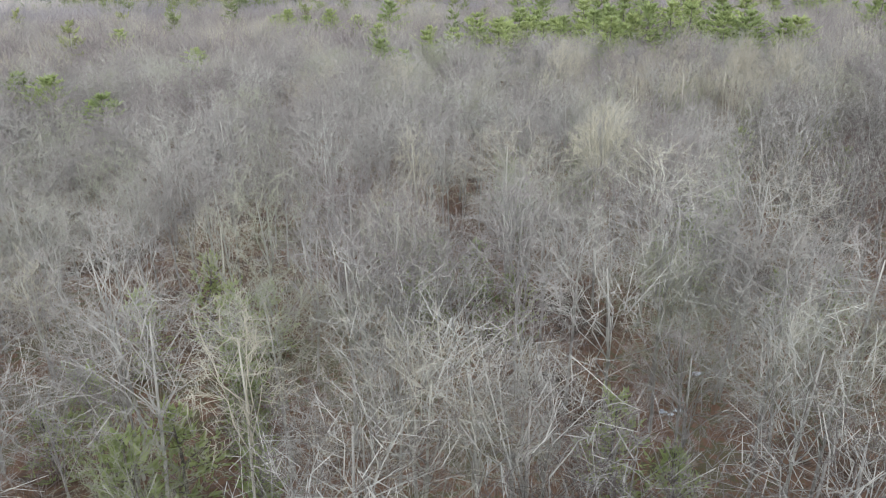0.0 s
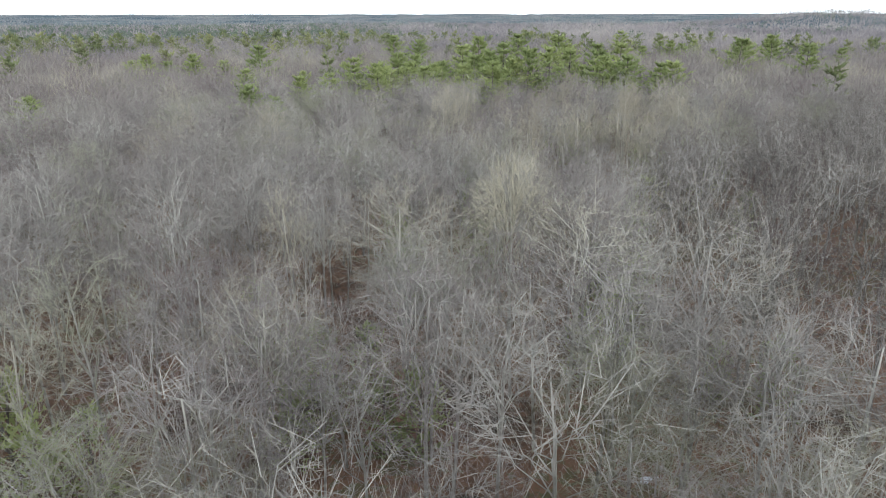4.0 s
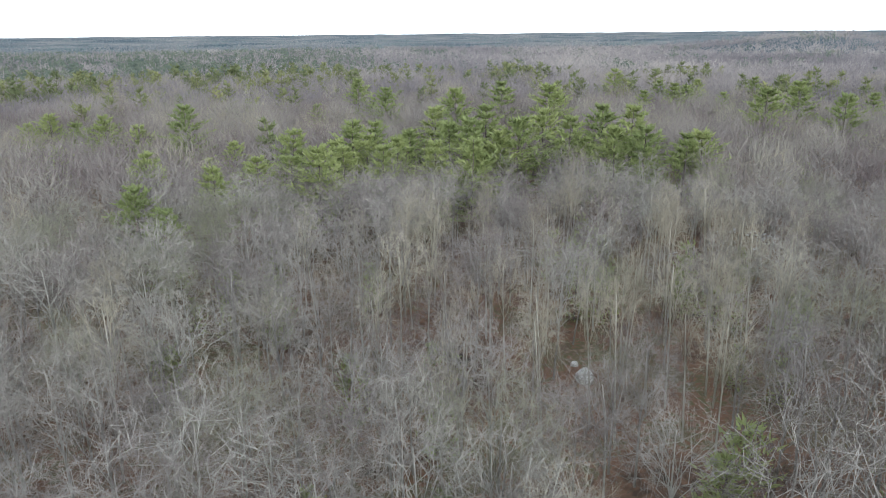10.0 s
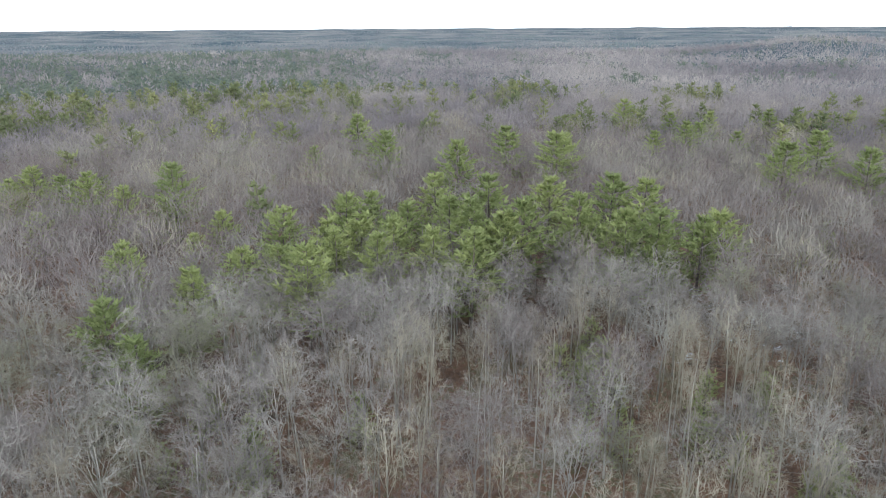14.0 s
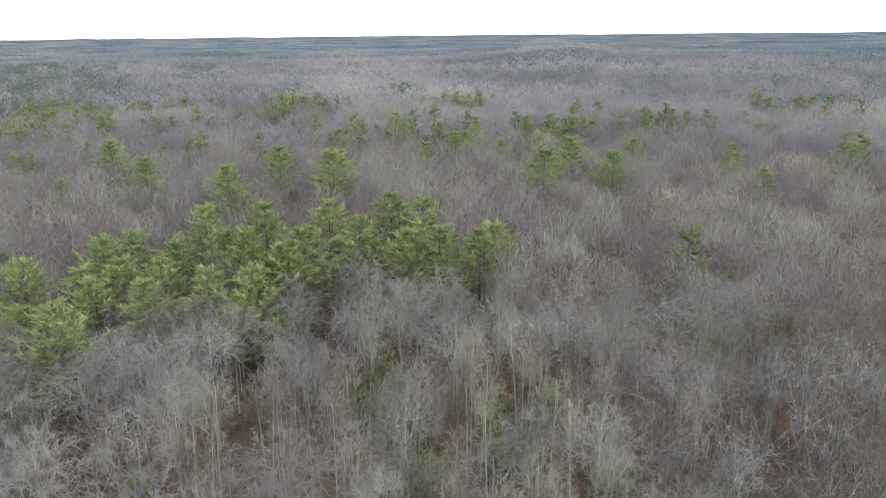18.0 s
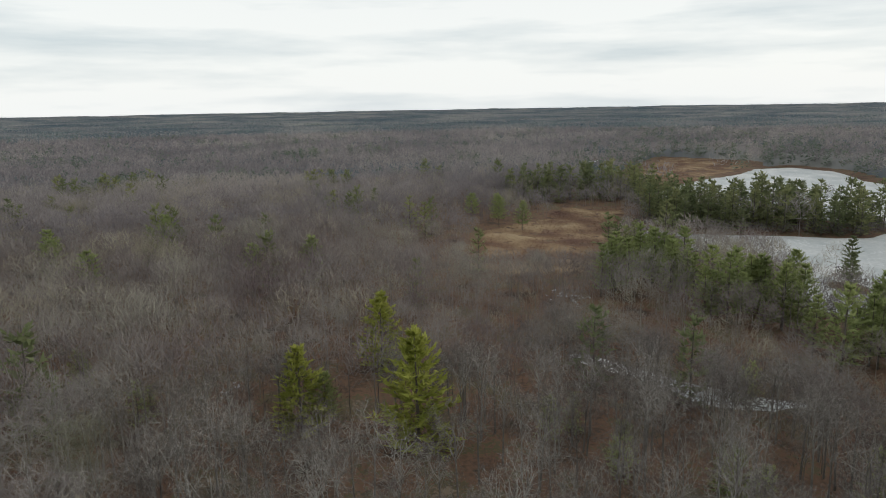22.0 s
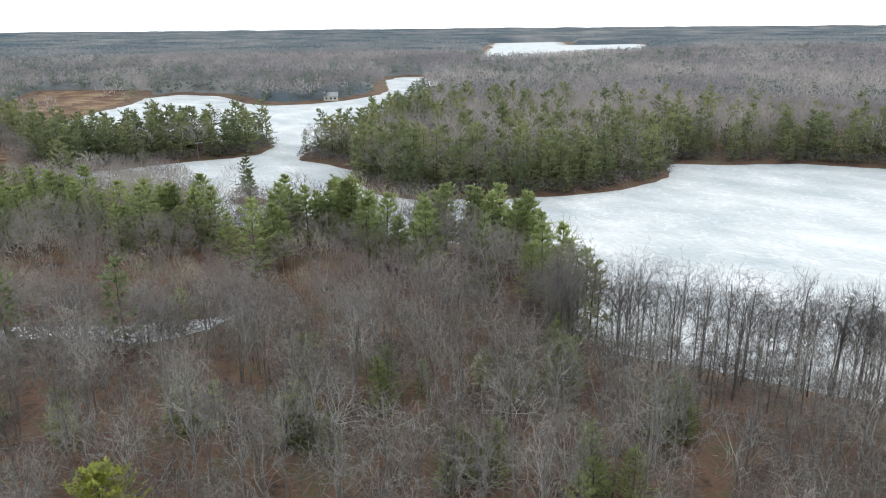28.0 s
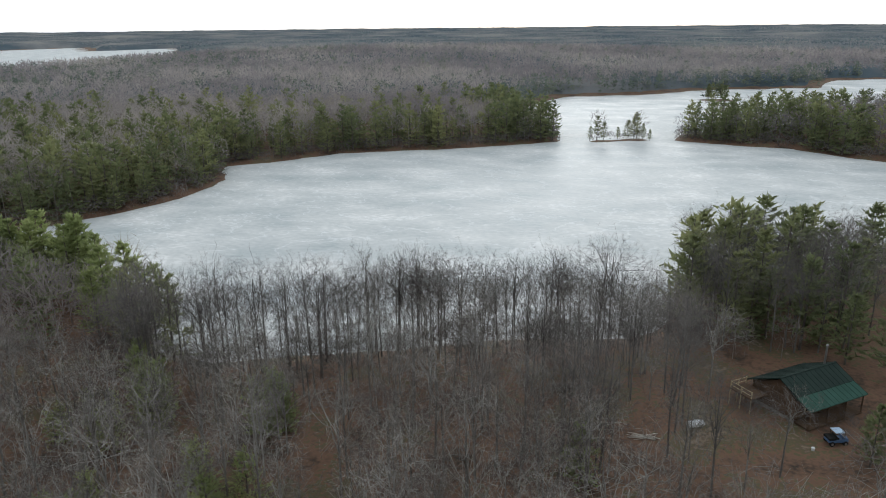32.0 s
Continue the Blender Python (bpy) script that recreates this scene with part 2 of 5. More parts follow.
def ice_surface():
    m = surface("lake_ice", [(0, (0.36, 0.40, 0.415)), (0.35, (0.46, 0.485, 0.49)), (0.6, (0.53, 0.548, 0.548)), (0.8, (0.60, 0.61, 0.605)), (1, (0.74, 0.745, 0.745))], 0.05, 0.6, detail=10, half=0.26, mix=0.45, rough=0.7, spec=0.07, gloss_noise=0.1)
    t = m.node_tree
    geo = next(n for n in t.nodes if n.type == "NEW_GEOMETRY")
    squash = t.nodes.new("ShaderNodeMapping")
    squash.inputs["Rotation"].default_value = (0, 0, radians(-14))
    squash.inputs["Scale"].default_value = (0.9, 1.3, 1)
    warp = t.nodes.new("ShaderNodeTexNoise")
    warp.inputs["Scale"].default_value = 0.02
    shift = t.nodes.new("ShaderNodeVectorMath")
    shift.operation = "MULTIPLY_ADD"
    shift.inputs[1].default_value = (22, 22, 0)
    t.links.new(geo.outputs["Position"], warp.inputs[0])
    t.links.new(warp.outputs[1], shift.inputs[0])
    t.links.new(geo.outputs["Position"], shift.inputs[2])
    t.links.new(shift.outputs[0], squash.inputs[0])
    for n in t.nodes:
        if n.type == "TEX_NOISE" and n is not warp:
            t.links.new(squash.outputs[0], n.inputs[0])
    b = t.nodes["Principled BSDF"]
    plain = b.inputs["Base Color"].links[0].from_socket
    crack = t.nodes.new("ShaderNodeTexNoise")
    crack.inputs["Scale"].default_value, crack.inputs["Detail"].default_value = 0.07, 5
    off = t.nodes.new("ShaderNodeMath")
    off.operation = "SUBTRACT"
    off.inputs[1].default_value = 0.5
    size = t.nodes.new("ShaderNodeMath")
    size.operation = "ABSOLUTE"
    line = t.nodes.new("ShaderNodeMapRange")
    line.inputs[1].default_value, line.inputs[2].default_value, line.inputs[3].default_value, line.inputs[4].default_value = 0.001, 0.010, 0.28, 0.0
    ridge = t.nodes.new("ShaderNodeMix")
    ridge.data_type = "RGBA"
    ridge.inputs[7].default_value = (0.88, 0.9, 0.92, 1)
    t.links.new(squash.outputs[0], crack.inputs[0])
    t.links.new(crack.outputs[0], off.inputs[0])
    t.links.new(off.outputs[0], size.inputs[0])
    t.links.new(size.outputs[0], line.inputs[0])
    t.links.new(line.outputs[0], ridge.inputs[0])
    t.links.new(plain, ridge.inputs[6])
    t.links.new(ridge.outputs[2], b.inputs["Base Color"])
    return m


ICE = ice_surface()

# ---- the lie of the land ----
MAIN_LAKE = [(19.5, -34), (42.5, -27.5), (64, -17), (88, -5.5), (97, -7), (108, -20), (122, -29), (138, -29), (150, -24), (166, -14), (185, -10), (200, -32),
             (189, -49), (179, -62), (167, -83), (162, -101), (162, -120), (165, -132), (178, -150), (174, -156), (165, -163), (147, -188), (126, -200), (104, -210),
             (82, -225), (63, -239), (58, -247), (13, -254), (-12, -246), (-34, -242), (-52, -225), (-75, -212), (-160, -195), (-165, -125), (-100, -110), (-55, -98),
             (-18, -82), (4, -72), (14, -60), (17, -42)]
NORTH_BAY = [(180, -8), (194, 6), (204, 16), (222, 16), (238, 10), (254, 20), (286, 32), (305, 46), (318, 38), (309, 28), (305, 12), (305, -7),
             (300, -30), (302, -41), (317, -55), (332, -57), (353, -22), (365, 8), (380, 27), (412, 26), (470, 5), (509, -21), (546, -54), (593, -80),
             (599, -110), (565, -127), (502, -120), (476, -126), (466, -152), (472, -187), (490, -223), (518, -252), (612, -311), (636, -344), (640, -368), (579, -350),
             (525, -326), (524, -295), (410, -193), (338, -129), (299, -85), (292, -57), (279, -46), (263, -51), (247, -52), (227, -42), (207, -38), (188, -45)]
SOUTH_BASIN = [(63, -243), (67, -267), (98, -304), (100, -390), (85, -444), (26, -472), (-12, -516), (-80, -544), (-104, -553), (-117, -606), (-132, -641), (-260, -690),
               (-300, -420), (-96, -345), (-18, -306), (10, -270), (13, -250)]
FAR_LAKE = [(745, -550), (1600, -1332), (1528, -1572), (1267, -1297), (1200, -1500), (847, -1054), (736, -797), (729, -624)]
POND = [(165, 79), (159, 74), (152.6, 64.5), (144.8, 58.6), (139, 52.8), (138.7, 46.5), (139.6, 36), (143, 34.8), (145, 45), (151, 55), (158, 64), (165, 74)]
LAKES = [np.array(p, float) for p in (MAIN_LAKE, NORTH_BAY, SOUTH_BASIN, FAR_LAKE, POND)]
PUDDLES = [(660, 35, 20), (1790, -2200, 120)]
ISLETS = [(225, -3, 5), (45, -245, 3.4), (37, -249, 2.8), (29, -253, 4), (-18, -438, 9)]
MEADOW = np.array([(300, 106), (332, 79), (362, 74), (362, 46), (284, 56), (245, 64), (230, 72), (228, 90), (236, 104), (265, 108)], float)
FEN = np.array([(445, 38), (484, 0), (574, -62), (640, -85), (690, -25), (502, 31)], float)
FEN_2 = np.array([(440, 210), (520, 150), (545, 165), (470, 230)], float)
YARD = np.array([(27, 3), (14, 1), (4, 2), (-6, -2), (-11, -12), (-15, -24), (-22, -44), (-17, -45), (-9, -26), (5, -25), (9, -14), (16, -9), (26, -4)], float)


def apart(poly, x, y):
    """Distance to a polygon's edge, negative inside."""
    x, y = np.asarray(x, float), np.asarray(y, float)
    best, inside = np.full(x.shape, 1e9), np.zeros(x.shape, bool)
    for (ax, ay), (bx, by) in zip(poly, np.roll(poly, -1, 0)):
        dx, dy = bx - ax, by - ay
        k = np.clip(((x - ax) * dx + (y - ay) * dy) / (dx * dx + dy * dy), 0, 1)
        best = np.minimum(best, (x - ax - k * dx) ** 2 + (y - ay - k * dy) ** 2)
        cross = (ay > y) != (by > y)
        inside ^= cross & (x < ax + dx * (y - ay) / (dy if dy else 1e-9))
    return np.where(inside, -1, 1) * np.sqrt(best)


def ripple(x, y, size, seed=0):
    """Smooth waves between about -1 and 1, some size metres long."""
    g = np.random.default_rng(seed)
    total = 0
    for k in range(6):
        a, p, f = g.uniform(0, 2 * np.pi), g.uniform(0, 6.28), (0.7 + 0.25 * k) * 2 * np.pi / size
        total = total + np.sin((x * np.cos(a) + y * np.sin(a)) * f + p + 1.5 * np.sin((x * np.sin(a) - y * np.cos(a)) * f * 0.6 + p))
    return total / 3.0


def shore(x, y):
    """Distance to the nearest ice: over land positive, over ice negative."""
    s = np.full(np.shape(x), 1e9)
    for p in LAKES:
        s = np.minimum(s, apart(p, x, y))
    for px, py, r in PUDDLES:
        s = np.minimum(s, np.hypot((x - px) * 0.55, y - py) - r + 0.45 * r * ripple(x, y, 5 + r, 9))
    for px, py, r in ISLETS:
        s = np.maximum(s, r - np.hypot((x - px) * 0.7, y - py))
    return s + 0.8 * ripple(x, y, 9, 3) * np.exp(-np.abs(s) / 12)


def land(x, y):
    x, y = np.asarray(x, float), np.asarray(y, float)
    s = shore(x, y)
    r = np.hypot(x - 22, y - 80)
    z = np.clip(s * 0.22, -1.3, 0.8) + np.clip((s - 4) * 0.025, 0, 1.0) + 0.35 * ripple(x, y, 26, 1) * np.clip(s / 15, 0, 1)
    k = np.clip((r - 1300) / 3500, 0, 1)
    far = 17 * k * k * (3 - 2 * k) + (3 * ripple(x, y, 700, 5) * np.clip((r - 700) / 900, 0, 1) + 1.5)*np.clip((r - 500) / 900, 0, 1)
    far = far + 19 * np.exp(-(((x - 690) / 150) ** 2 + ((y - 885) / 95) ** 2)) + 9 * np.exp(-((x - 350) ** 2 + (y + 900) ** 2) / 330 ** 2)
    return z + far * np.clip(s / 120, 0, 1)


def lines(lo, hi, step, end):
    """Grid lines: even from lo to hi, then ever wider out to +-end."""
    inner = np.arange(lo, hi + 0.1, step)
    out, w, a = [], step, hi
    while a < end:
        w *= 1.06
        a += w
        out.append(a)
    left, w, a = [], step, lo
    while a > -end:
        w *= 1.06
        a -= w
        left.append(a)
    return np.r_[left[::-1], inner, out]


def tri_mesh(name, v, f, mats, index=None, smooth=False):
    """A mesh from arrays of corners and triangles (or quads)."""
    me = bpy.data.meshes.new(name)
    v, f = np.ascontiguousarray(v, np.float32), np.ascontiguousarray(f, np.int32)
    n, k = f.shape
    me.vertices.add(len(v))
    me.vertices.foreach_set("co", v.ravel())
    me.loops.add(n * k)
    me.loops.foreach_set("vertex_index", f.ravel())
    me.polygons.add(n)
    me.polygons.foreach_set("loop_start", np.arange(0, n * k, k, dtype=np.int32))
    if index is not None:
        me.polygons.foreach_set("material_index", np.ascontiguousarray(index, np.int32))
    for m in mats:
        me.materials.append(m)
    me.update(calc_edges=True)
    me.shade_smooth() if smooth else me.shade_flat()
    return me


def grid_faces(nx, ny):
    i, j = np.meshgrid(np.arange(nx - 1), np.arange(ny - 1), indexing="ij")
    a = (i * ny + j).ravel()
    return np.stack([a, a + ny, a + ny + 1, a + 1], 1)


gx, gy = lines(-60, 430, 4.6, 5000), lines(-290, 260, 4.6, 5000)
GX, GY = np.meshgrid(gx, gy, indexing="ij")
GZ = land(GX, GY)
faces = grid_faces(len(gx), len(gy))
ground = new("ground", tri_mesh("ground", np.stack([GX.ravel(), GY.ravel(), GZ.ravel()], 1), faces, [LITTER], None, True))
tagged(ground, "russet leaf-littered forest floor", "ground", kind="structure")

for number, field in enumerate((MEADOW, FEN, FEN_2)):
    (x0, y0), (x1, y1) = field.min(0) - 6, field.max(0) + 6
    MX, MY = np.meshgrid(np.arange(x0, x1, 1.6), np.arange(y0, y1, 1.6), indexing="ij")
    f = grid_faces(*MX.shape)
    cx, cy = MX.ravel()[f].mean(1), MY.ravel()[f].mean(1)
    f = f[(apart(field, cx, cy) + 2.5 * ripple(cx, cy, 14, 8) + 1.2 * ripple(cx, cy, 5, 7) < 0) & (shore(cx, cy) > 0.4)]
    top = land(MX, MY) + 0.10 + 0.08 * ripple(MX, MY, 3, 6)
    meadow = new("marsh_%d" % (number + 1), tri_mesh("marsh", np.stack([MX.ravel(), MY.ravel(), top.ravel()], 1), f, [MARSH], None, True))
    tagged(meadow, "tan and russet marsh grass in a clearing", "marsh", kind="structure")

nx = np.linspace(-700, 2100, 60)
ny = np.linspace(-2500, 330, 60)
IX, IY = np.meshgrid(nx, ny, indexing="ij")
ice = new("water", tri_mesh("water", np.stack([IX.ravel(), IY.ravel(), 0 * IX.ravel()], 1), grid_faces(60, 60), [ICE], None, True))
tagged(ice, "frozen lake under pale grey streaked ice", "lake ice", kind="structure")


# ---- trees ----
class Bits:
    """Corners and triangles gathered piece by piece, one list a part."""

    def __init__(self):
        self.v, self.f, self.n = [], [], 0

    def add(self, v, f):
        self.v.append(np.asarray(v, float))
        self.f.append(np.asarray(f, int) + self.n)
        self.n += len(v)

    def arrays(self):
        return (np.concatenate(self.v), np.concatenate(self.f)) if self.v else (np.zeros((0, 3)), np.zeros((0, 3), int))


def tube(bits, pts, radii, sides):
    pts = np.asarray(pts, float)
    ahead = np.gradient(pts, axis=0)
    ahead /= np.linalg.norm(ahead, axis=1, keepdims=True) + 1e-9
    side = np.cross(ahead, (0.31, 0.93, 0.2))
    side /= np.linalg.norm(side, axis=1, keepdims=True) + 1e-9
    up = np.cross(ahead, side)
    a = np.arange(sides) * 2 * np.pi / sides
    ring = pts[:, None] + np.asarray(radii)[:, None, None] * (side[:, None] * np.cos(a)[None, :, None] + up[:, None] * np.sin(a)[None, :, None])
    n = len(pts)
    f = []
    for i in range(n - 1):
        for j in range(sides):
            p, q, r, s = i * sides + j, i * sides + (j + 1) % sides, (i + 1) * sides + (j + 1) % sides, (i + 1) * sides + j
            f += [(p, q, r), (p, r, s)]
    bits.add(ring.reshape(-1, 3), f)


def blades(bits, root, way, long, wide, g):
    """Thin tapering slips from root along way, one triangle each."""
    root, way = np.atleast_2d(root), np.atleast_2d(way)
    side = np.cross(way, g.normal(size=way.shape))
    side /= np.linalg.norm(side, axis=1, keepdims=True) + 1e-9
    long, wide = np.broadcast_to(long, len(root))[:, None], np.broadcast_to(wide, len(root))[:, None]
    v = np.stack([root - side * wide / 2, root + side * wide / 2, root + way * long], 1).reshape(-1, 3)
    bits.add(v, np.arange(len(v)).reshape(-1, 3))


def unit(v):
    return v / (np.linalg.norm(v, axis=-1, keepdims=True) + 1e-9)


def cap(count, widest, g):
    """Directions spread evenly over a cap round the upright."""
    n = np.arange(count) + 0.5
    tip = np.arccos(1 - (1 - np.cos(widest)) * n / count) + g.normal(0, 0.10, count)
    turn = n * 2.39996 + g.normal(0, 0.25, count)
    return np.stack([np.sin(tip) * np.cos(turn), np.sin(tip) * np.sin(turn), np.cos(tip)], 1)


def bare_tree(seed, high, crown=0.34, middle=0.58, fork=0.30, limbs=8, sprays=70, twigs=9, twig_long=0.085, twig_wide=0.02, widest=1.75, crook=0.024, stout=0.0080, rise=0.10):
    """A leafless tree: limbs that fan out from the trunk, and sprays of twigs that fill a rounded crown."""
    g = np.random.default_rng(seed)
    trunk, limb, twig = Bits(), Bits(), Bits()
    lean = g.normal(0, 0.025, 2) * high
    k = np.linspace(0, 1, 6)
    top = high * (middle + 0.5 * (1 - middle))
    line = np.stack([lean[0] * k + 0.10 * np.cumsum(g.normal(size=6)) * k, lean[1] * k + 0.10 * np.cumsum(g.normal(size=6)) * k, -0.4 + (top + 0.4) * k], 1)
    thick = high * stout
    tube(trunk, line, thick * (1 - 0.80 * k) + 0.012, 5)
    heart = np.array([lean[0] * 0.7, lean[1] * 0.7, high * middle])
    size = np.array([high * crown * g.uniform(0.85, 1.15), high * crown * g.uniform(0.85, 1.15), high * (1 - middle)])
    arms, ways = [], cap(limbs, 1.30, g)
    for n, way in enumerate(ways):
        out = np.hypot(way[0], way[1])
        at = (middle - (middle - fork) * min(1.0, out * g.uniform(0.6, 1.15))) * high
        root = np.array([np.interp(at, line[:, 2], line[:, c]) for c in range(3)])
        end = heart + way * size * g.uniform(0.66, 0.90)
        bend = root + (end - root) * 0.45 + np.array([0, 0, 0.12]) * high * out - np.array([way[0], way[1], 0]) * size[0] * 0.12
        u = np.linspace(0, 1, 6)[:, None]
        pts = root * (1 - u) ** 2 + 2 * bend * u * (1 - u) + end * u ** 2
        pts[1:] += g.normal(0, crook * high, (5, 3)) * (1, 1, 0.7)
        tube(limb, pts, thick * 0.36 * (1 - at / high * 0.4) * np.array([1, 0.82, 0.64, 0.48, 0.34, 0.18]) + 0.006, 3)
        arms.append(pts)
    for way in cap(sprays, widest, g):
        end = heart + way * size * (1 - 0.30 * g.uniform() ** 2) * g.uniform(0.84, 1.0)
        near_arms = np.argsort(-(ways @ way))[:2]
        pts = arms[near_arms[0] if g.uniform() < 0.75 else near_arms[-1]]
        u = g.uniform(1.6, 5.0)
        base = np.array([np.interp(u, range(6), pts[:, c]) for c in range(3)])
        end = end + g.normal(0, crook * 0.8 * high, 3)
        bent = np.stack([base, base + (end - base) * 0.36, base + (end - base) * 0.70, end])
        bent[1:3] += g.normal(0, crook * 1.1 * high, (2, 3))
        for k in range(3):
            p, q, w = bent[k], bent[k + 1], 0.6 * twig_wide + (0.013, 0.009, 0.005)[k]
            across = unit(np.cross(q - p, g.normal(size=3))) * w * 0.5 * high / 13
            limb.add([p - across, p + across, q + across * 0.6, q - across * 0.6], [(0, 1, 2), (0, 2, 3)])
        u = g.uniform(0.5, 3.0, twigs)
        roots = np.stack([np.interp(u, range(4), bent[:, c]) for c in range(3)], 1)
        blades(twig, roots, unit(unit(end - base) * 0.45 + way * 0.30 + g.normal(0, 0.70 - 0.5 * rise, (twigs, 3)) + (0, 0, rise)), twig_long * high * g.uniform(0.5, 1.2, twigs), twig_wide, g)
    return {"trunk": trunk.arrays(), "crown": (limb.arrays(), twig.arrays())}


def dome_tree(seed, high, count, wide, crown=0.36, middle=0.55, stem=True):
    """A leafless tree for the distance: a stem and a rounded fan of slips."""
    g = np.random.default_rng(seed)
    trunk, twig = Bits(), Bits()
    if stem:
        tube(trunk, [(0, 0, -0.4), (0.1, 0, high * 0.6)], [high * 0.008, high * 0.004], 3)
    way = cap(count, 1.7, g)
    size = np.array([high * crown, high * crown, high * (1 - middle)]) * g.uniform(0.88, 1.12, 3)
    heart, fork = np.array([0, 0, high * middle]), np.array([0, 0, high * 0.36])
    end = heart + way * size * g.uniform(0.80, 1.06, (count, 1))
    along = unit(unit(end - fork) + g.normal(0, 0.42, (count, 3)))
    long = high * g.uniform(0.13, 0.24, count)
    blades(twig, end - along * long[:, None] * 0.85, along, long, wide * g.uniform(0.7, 1.3, count), g)
    return {"trunk": trunk.arrays(), "crown": twig.arrays()}


def light_tree(seed, high, count, wide, form="spread"):
    """A leafless tree for the middle distance: stem, a few limbs, a haze of slips."""
    g = np.random.default_rng(seed)
    stem, twig = Bits(), Bits()
    tube(stem, [(0, 0, -0.4), (0.1, 0, high * 0.8)], [high * 0.007, high * 0.003], 3)
    turn, tip = g.uniform(0, 6.28, count), np.arccos(1 - 0.72 * g.uniform(0, 1, count))
    fan = np.stack([np.sin(tip) * np.cos(turn), np.sin(tip) * np.sin(turn), np.cos(tip)], 1)
    root = np.array([0, 0, high * 0.34]) + np.stack([0 * turn, 0 * turn, high * 0.2 * g.uniform(0, 1, count)], 1)
    root = root + fan * (high * g.uniform(0.06, 0.30, count) * (1 if form == "spread" else 0.8))[:, None]
    way = unit(fan + (0, 0, 0.25) + g.normal(0, 0.38, (count, 3)))
    blades(twig, root, way, high * g.uniform(0.12, 0.22, count), wide * g.uniform(0.7, 1.3, count), g)
    return {"trunk": stem.arrays(), "crown": twig.arrays()}


def pine(seed, high, whorls=12, arms=8, tufts=16, reach=0.34, tuft=(1.15, 0.20), bare=0.10, tip=0.45, cone=2.2, lift=0.75):
    """A white pine: trunk and tiers of plumed boughs."""
    g = np.random.default_rng(seed)
    trunk, crown = Bits(), Bits()
    k = np.linspace(0, 1, 6)
    line = np.stack([0.12 * np.cumsum(g.normal(size=6)) * k, 0.12 * np.cumsum(g.normal(size=6)) * k, -0.4 + (high + 0.4) * 0.98 * k], 1)
    tube(trunk, line, high * 0.014 * (1 - 0.9 * k) + 0.02, 6 if tufts > 5 else 3)
    for n in range(whorls):
        tier = at = bare + (1 - bare) * (n + 0.3 * g.uniform()) / whorls
        r = high * reach * (1 - at ** cone) * (0.62 + 0.38 * min(1, (at - bare + 0.06) / 0.28)) + tip * 0.5
        for a in range(arms):
            turn = a * 6.283 / arms + n * 1.1 + g.uniform(-0.45, 0.45)
            at = tier + (g.uniform(-0.5, 0.5) if tufts < 10 else g.uniform(-0.15, 0.15)) * (1 - bare) / whorls
            at = min(0.985, at)
            ln = r * g.uniform(0.55, 1.18)
            rise = 0.10 * lift / 0.75 + lift * at * at + g.uniform(-0.14, 0.12)
            way = np.array([np.cos(turn), np.sin(turn), rise])
            z = np.interp(at, k, line[:, 2])
            root = np.array([np.interp(at, k, line[:, 0]), np.interp(at, k, line[:, 1]), z])
            if tufts > 5 and n % 2 == 0:
                across = unit(np.cross(way, (0, 0, 1))) * 0.05
                crown_end = root + way * ln * 0.9
                trunk.add([root - across, root + across, crown_end], [(0, 1, 2)])
            u = (0.30 + 0.70 * (np.arange(tufts) + g.uniform(0, 1, tufts)) / tufts)[:, None]
            base = root + way * ln * u + g.normal(0, 0.10, (tufts, 3)) + np.array([0, 0, 0.10]) * ln * u * u
            out = unit(way * 0.8 + np.stack([g.normal(0, 0.7, tufts), g.normal(0, 0.7, tufts), g.normal(0.06, 0.17, tufts)], 1))
            side = unit(np.cross(out, (0, 0, 1)) + g.normal(0, 0.4, (tufts, 3)))
            l, w = tuft[0] * (1 - 0.5 * at) * g.uniform(0.8, 1.4, (tufts, 1)) * high / 15, tuft[1] * g.uniform(0.7, 1.3, (tufts, 1)) * high / 15
            v = np.stack([base - side * w, base + side * w, base + out * l + (0, 0, 0.10)], 1).reshape(-1, 3)
            crown.add(v, np.arange(3 * tufts).reshape(-1, 3))
    return {"trunk": trunk.arrays(), "crown": crown.arrays()}


def spread_out(lo, hi, step, seed):
    """A jittered grid of places over a box."""
    g = np.random.default_rng(seed)
    x, y = np.meshgrid(np.arange(lo[0], hi[0], step), np.arange(lo[1], hi[1], step), indexing="ij")
    p = np.stack([x.ravel(), y.ravel()], 1)
    p[:, 0] += (np.floor((p[:, 1] - lo[1]) / step) % 2) * step / 2
    return p + g.uniform(-0.48, 0.48, p.shape) * step


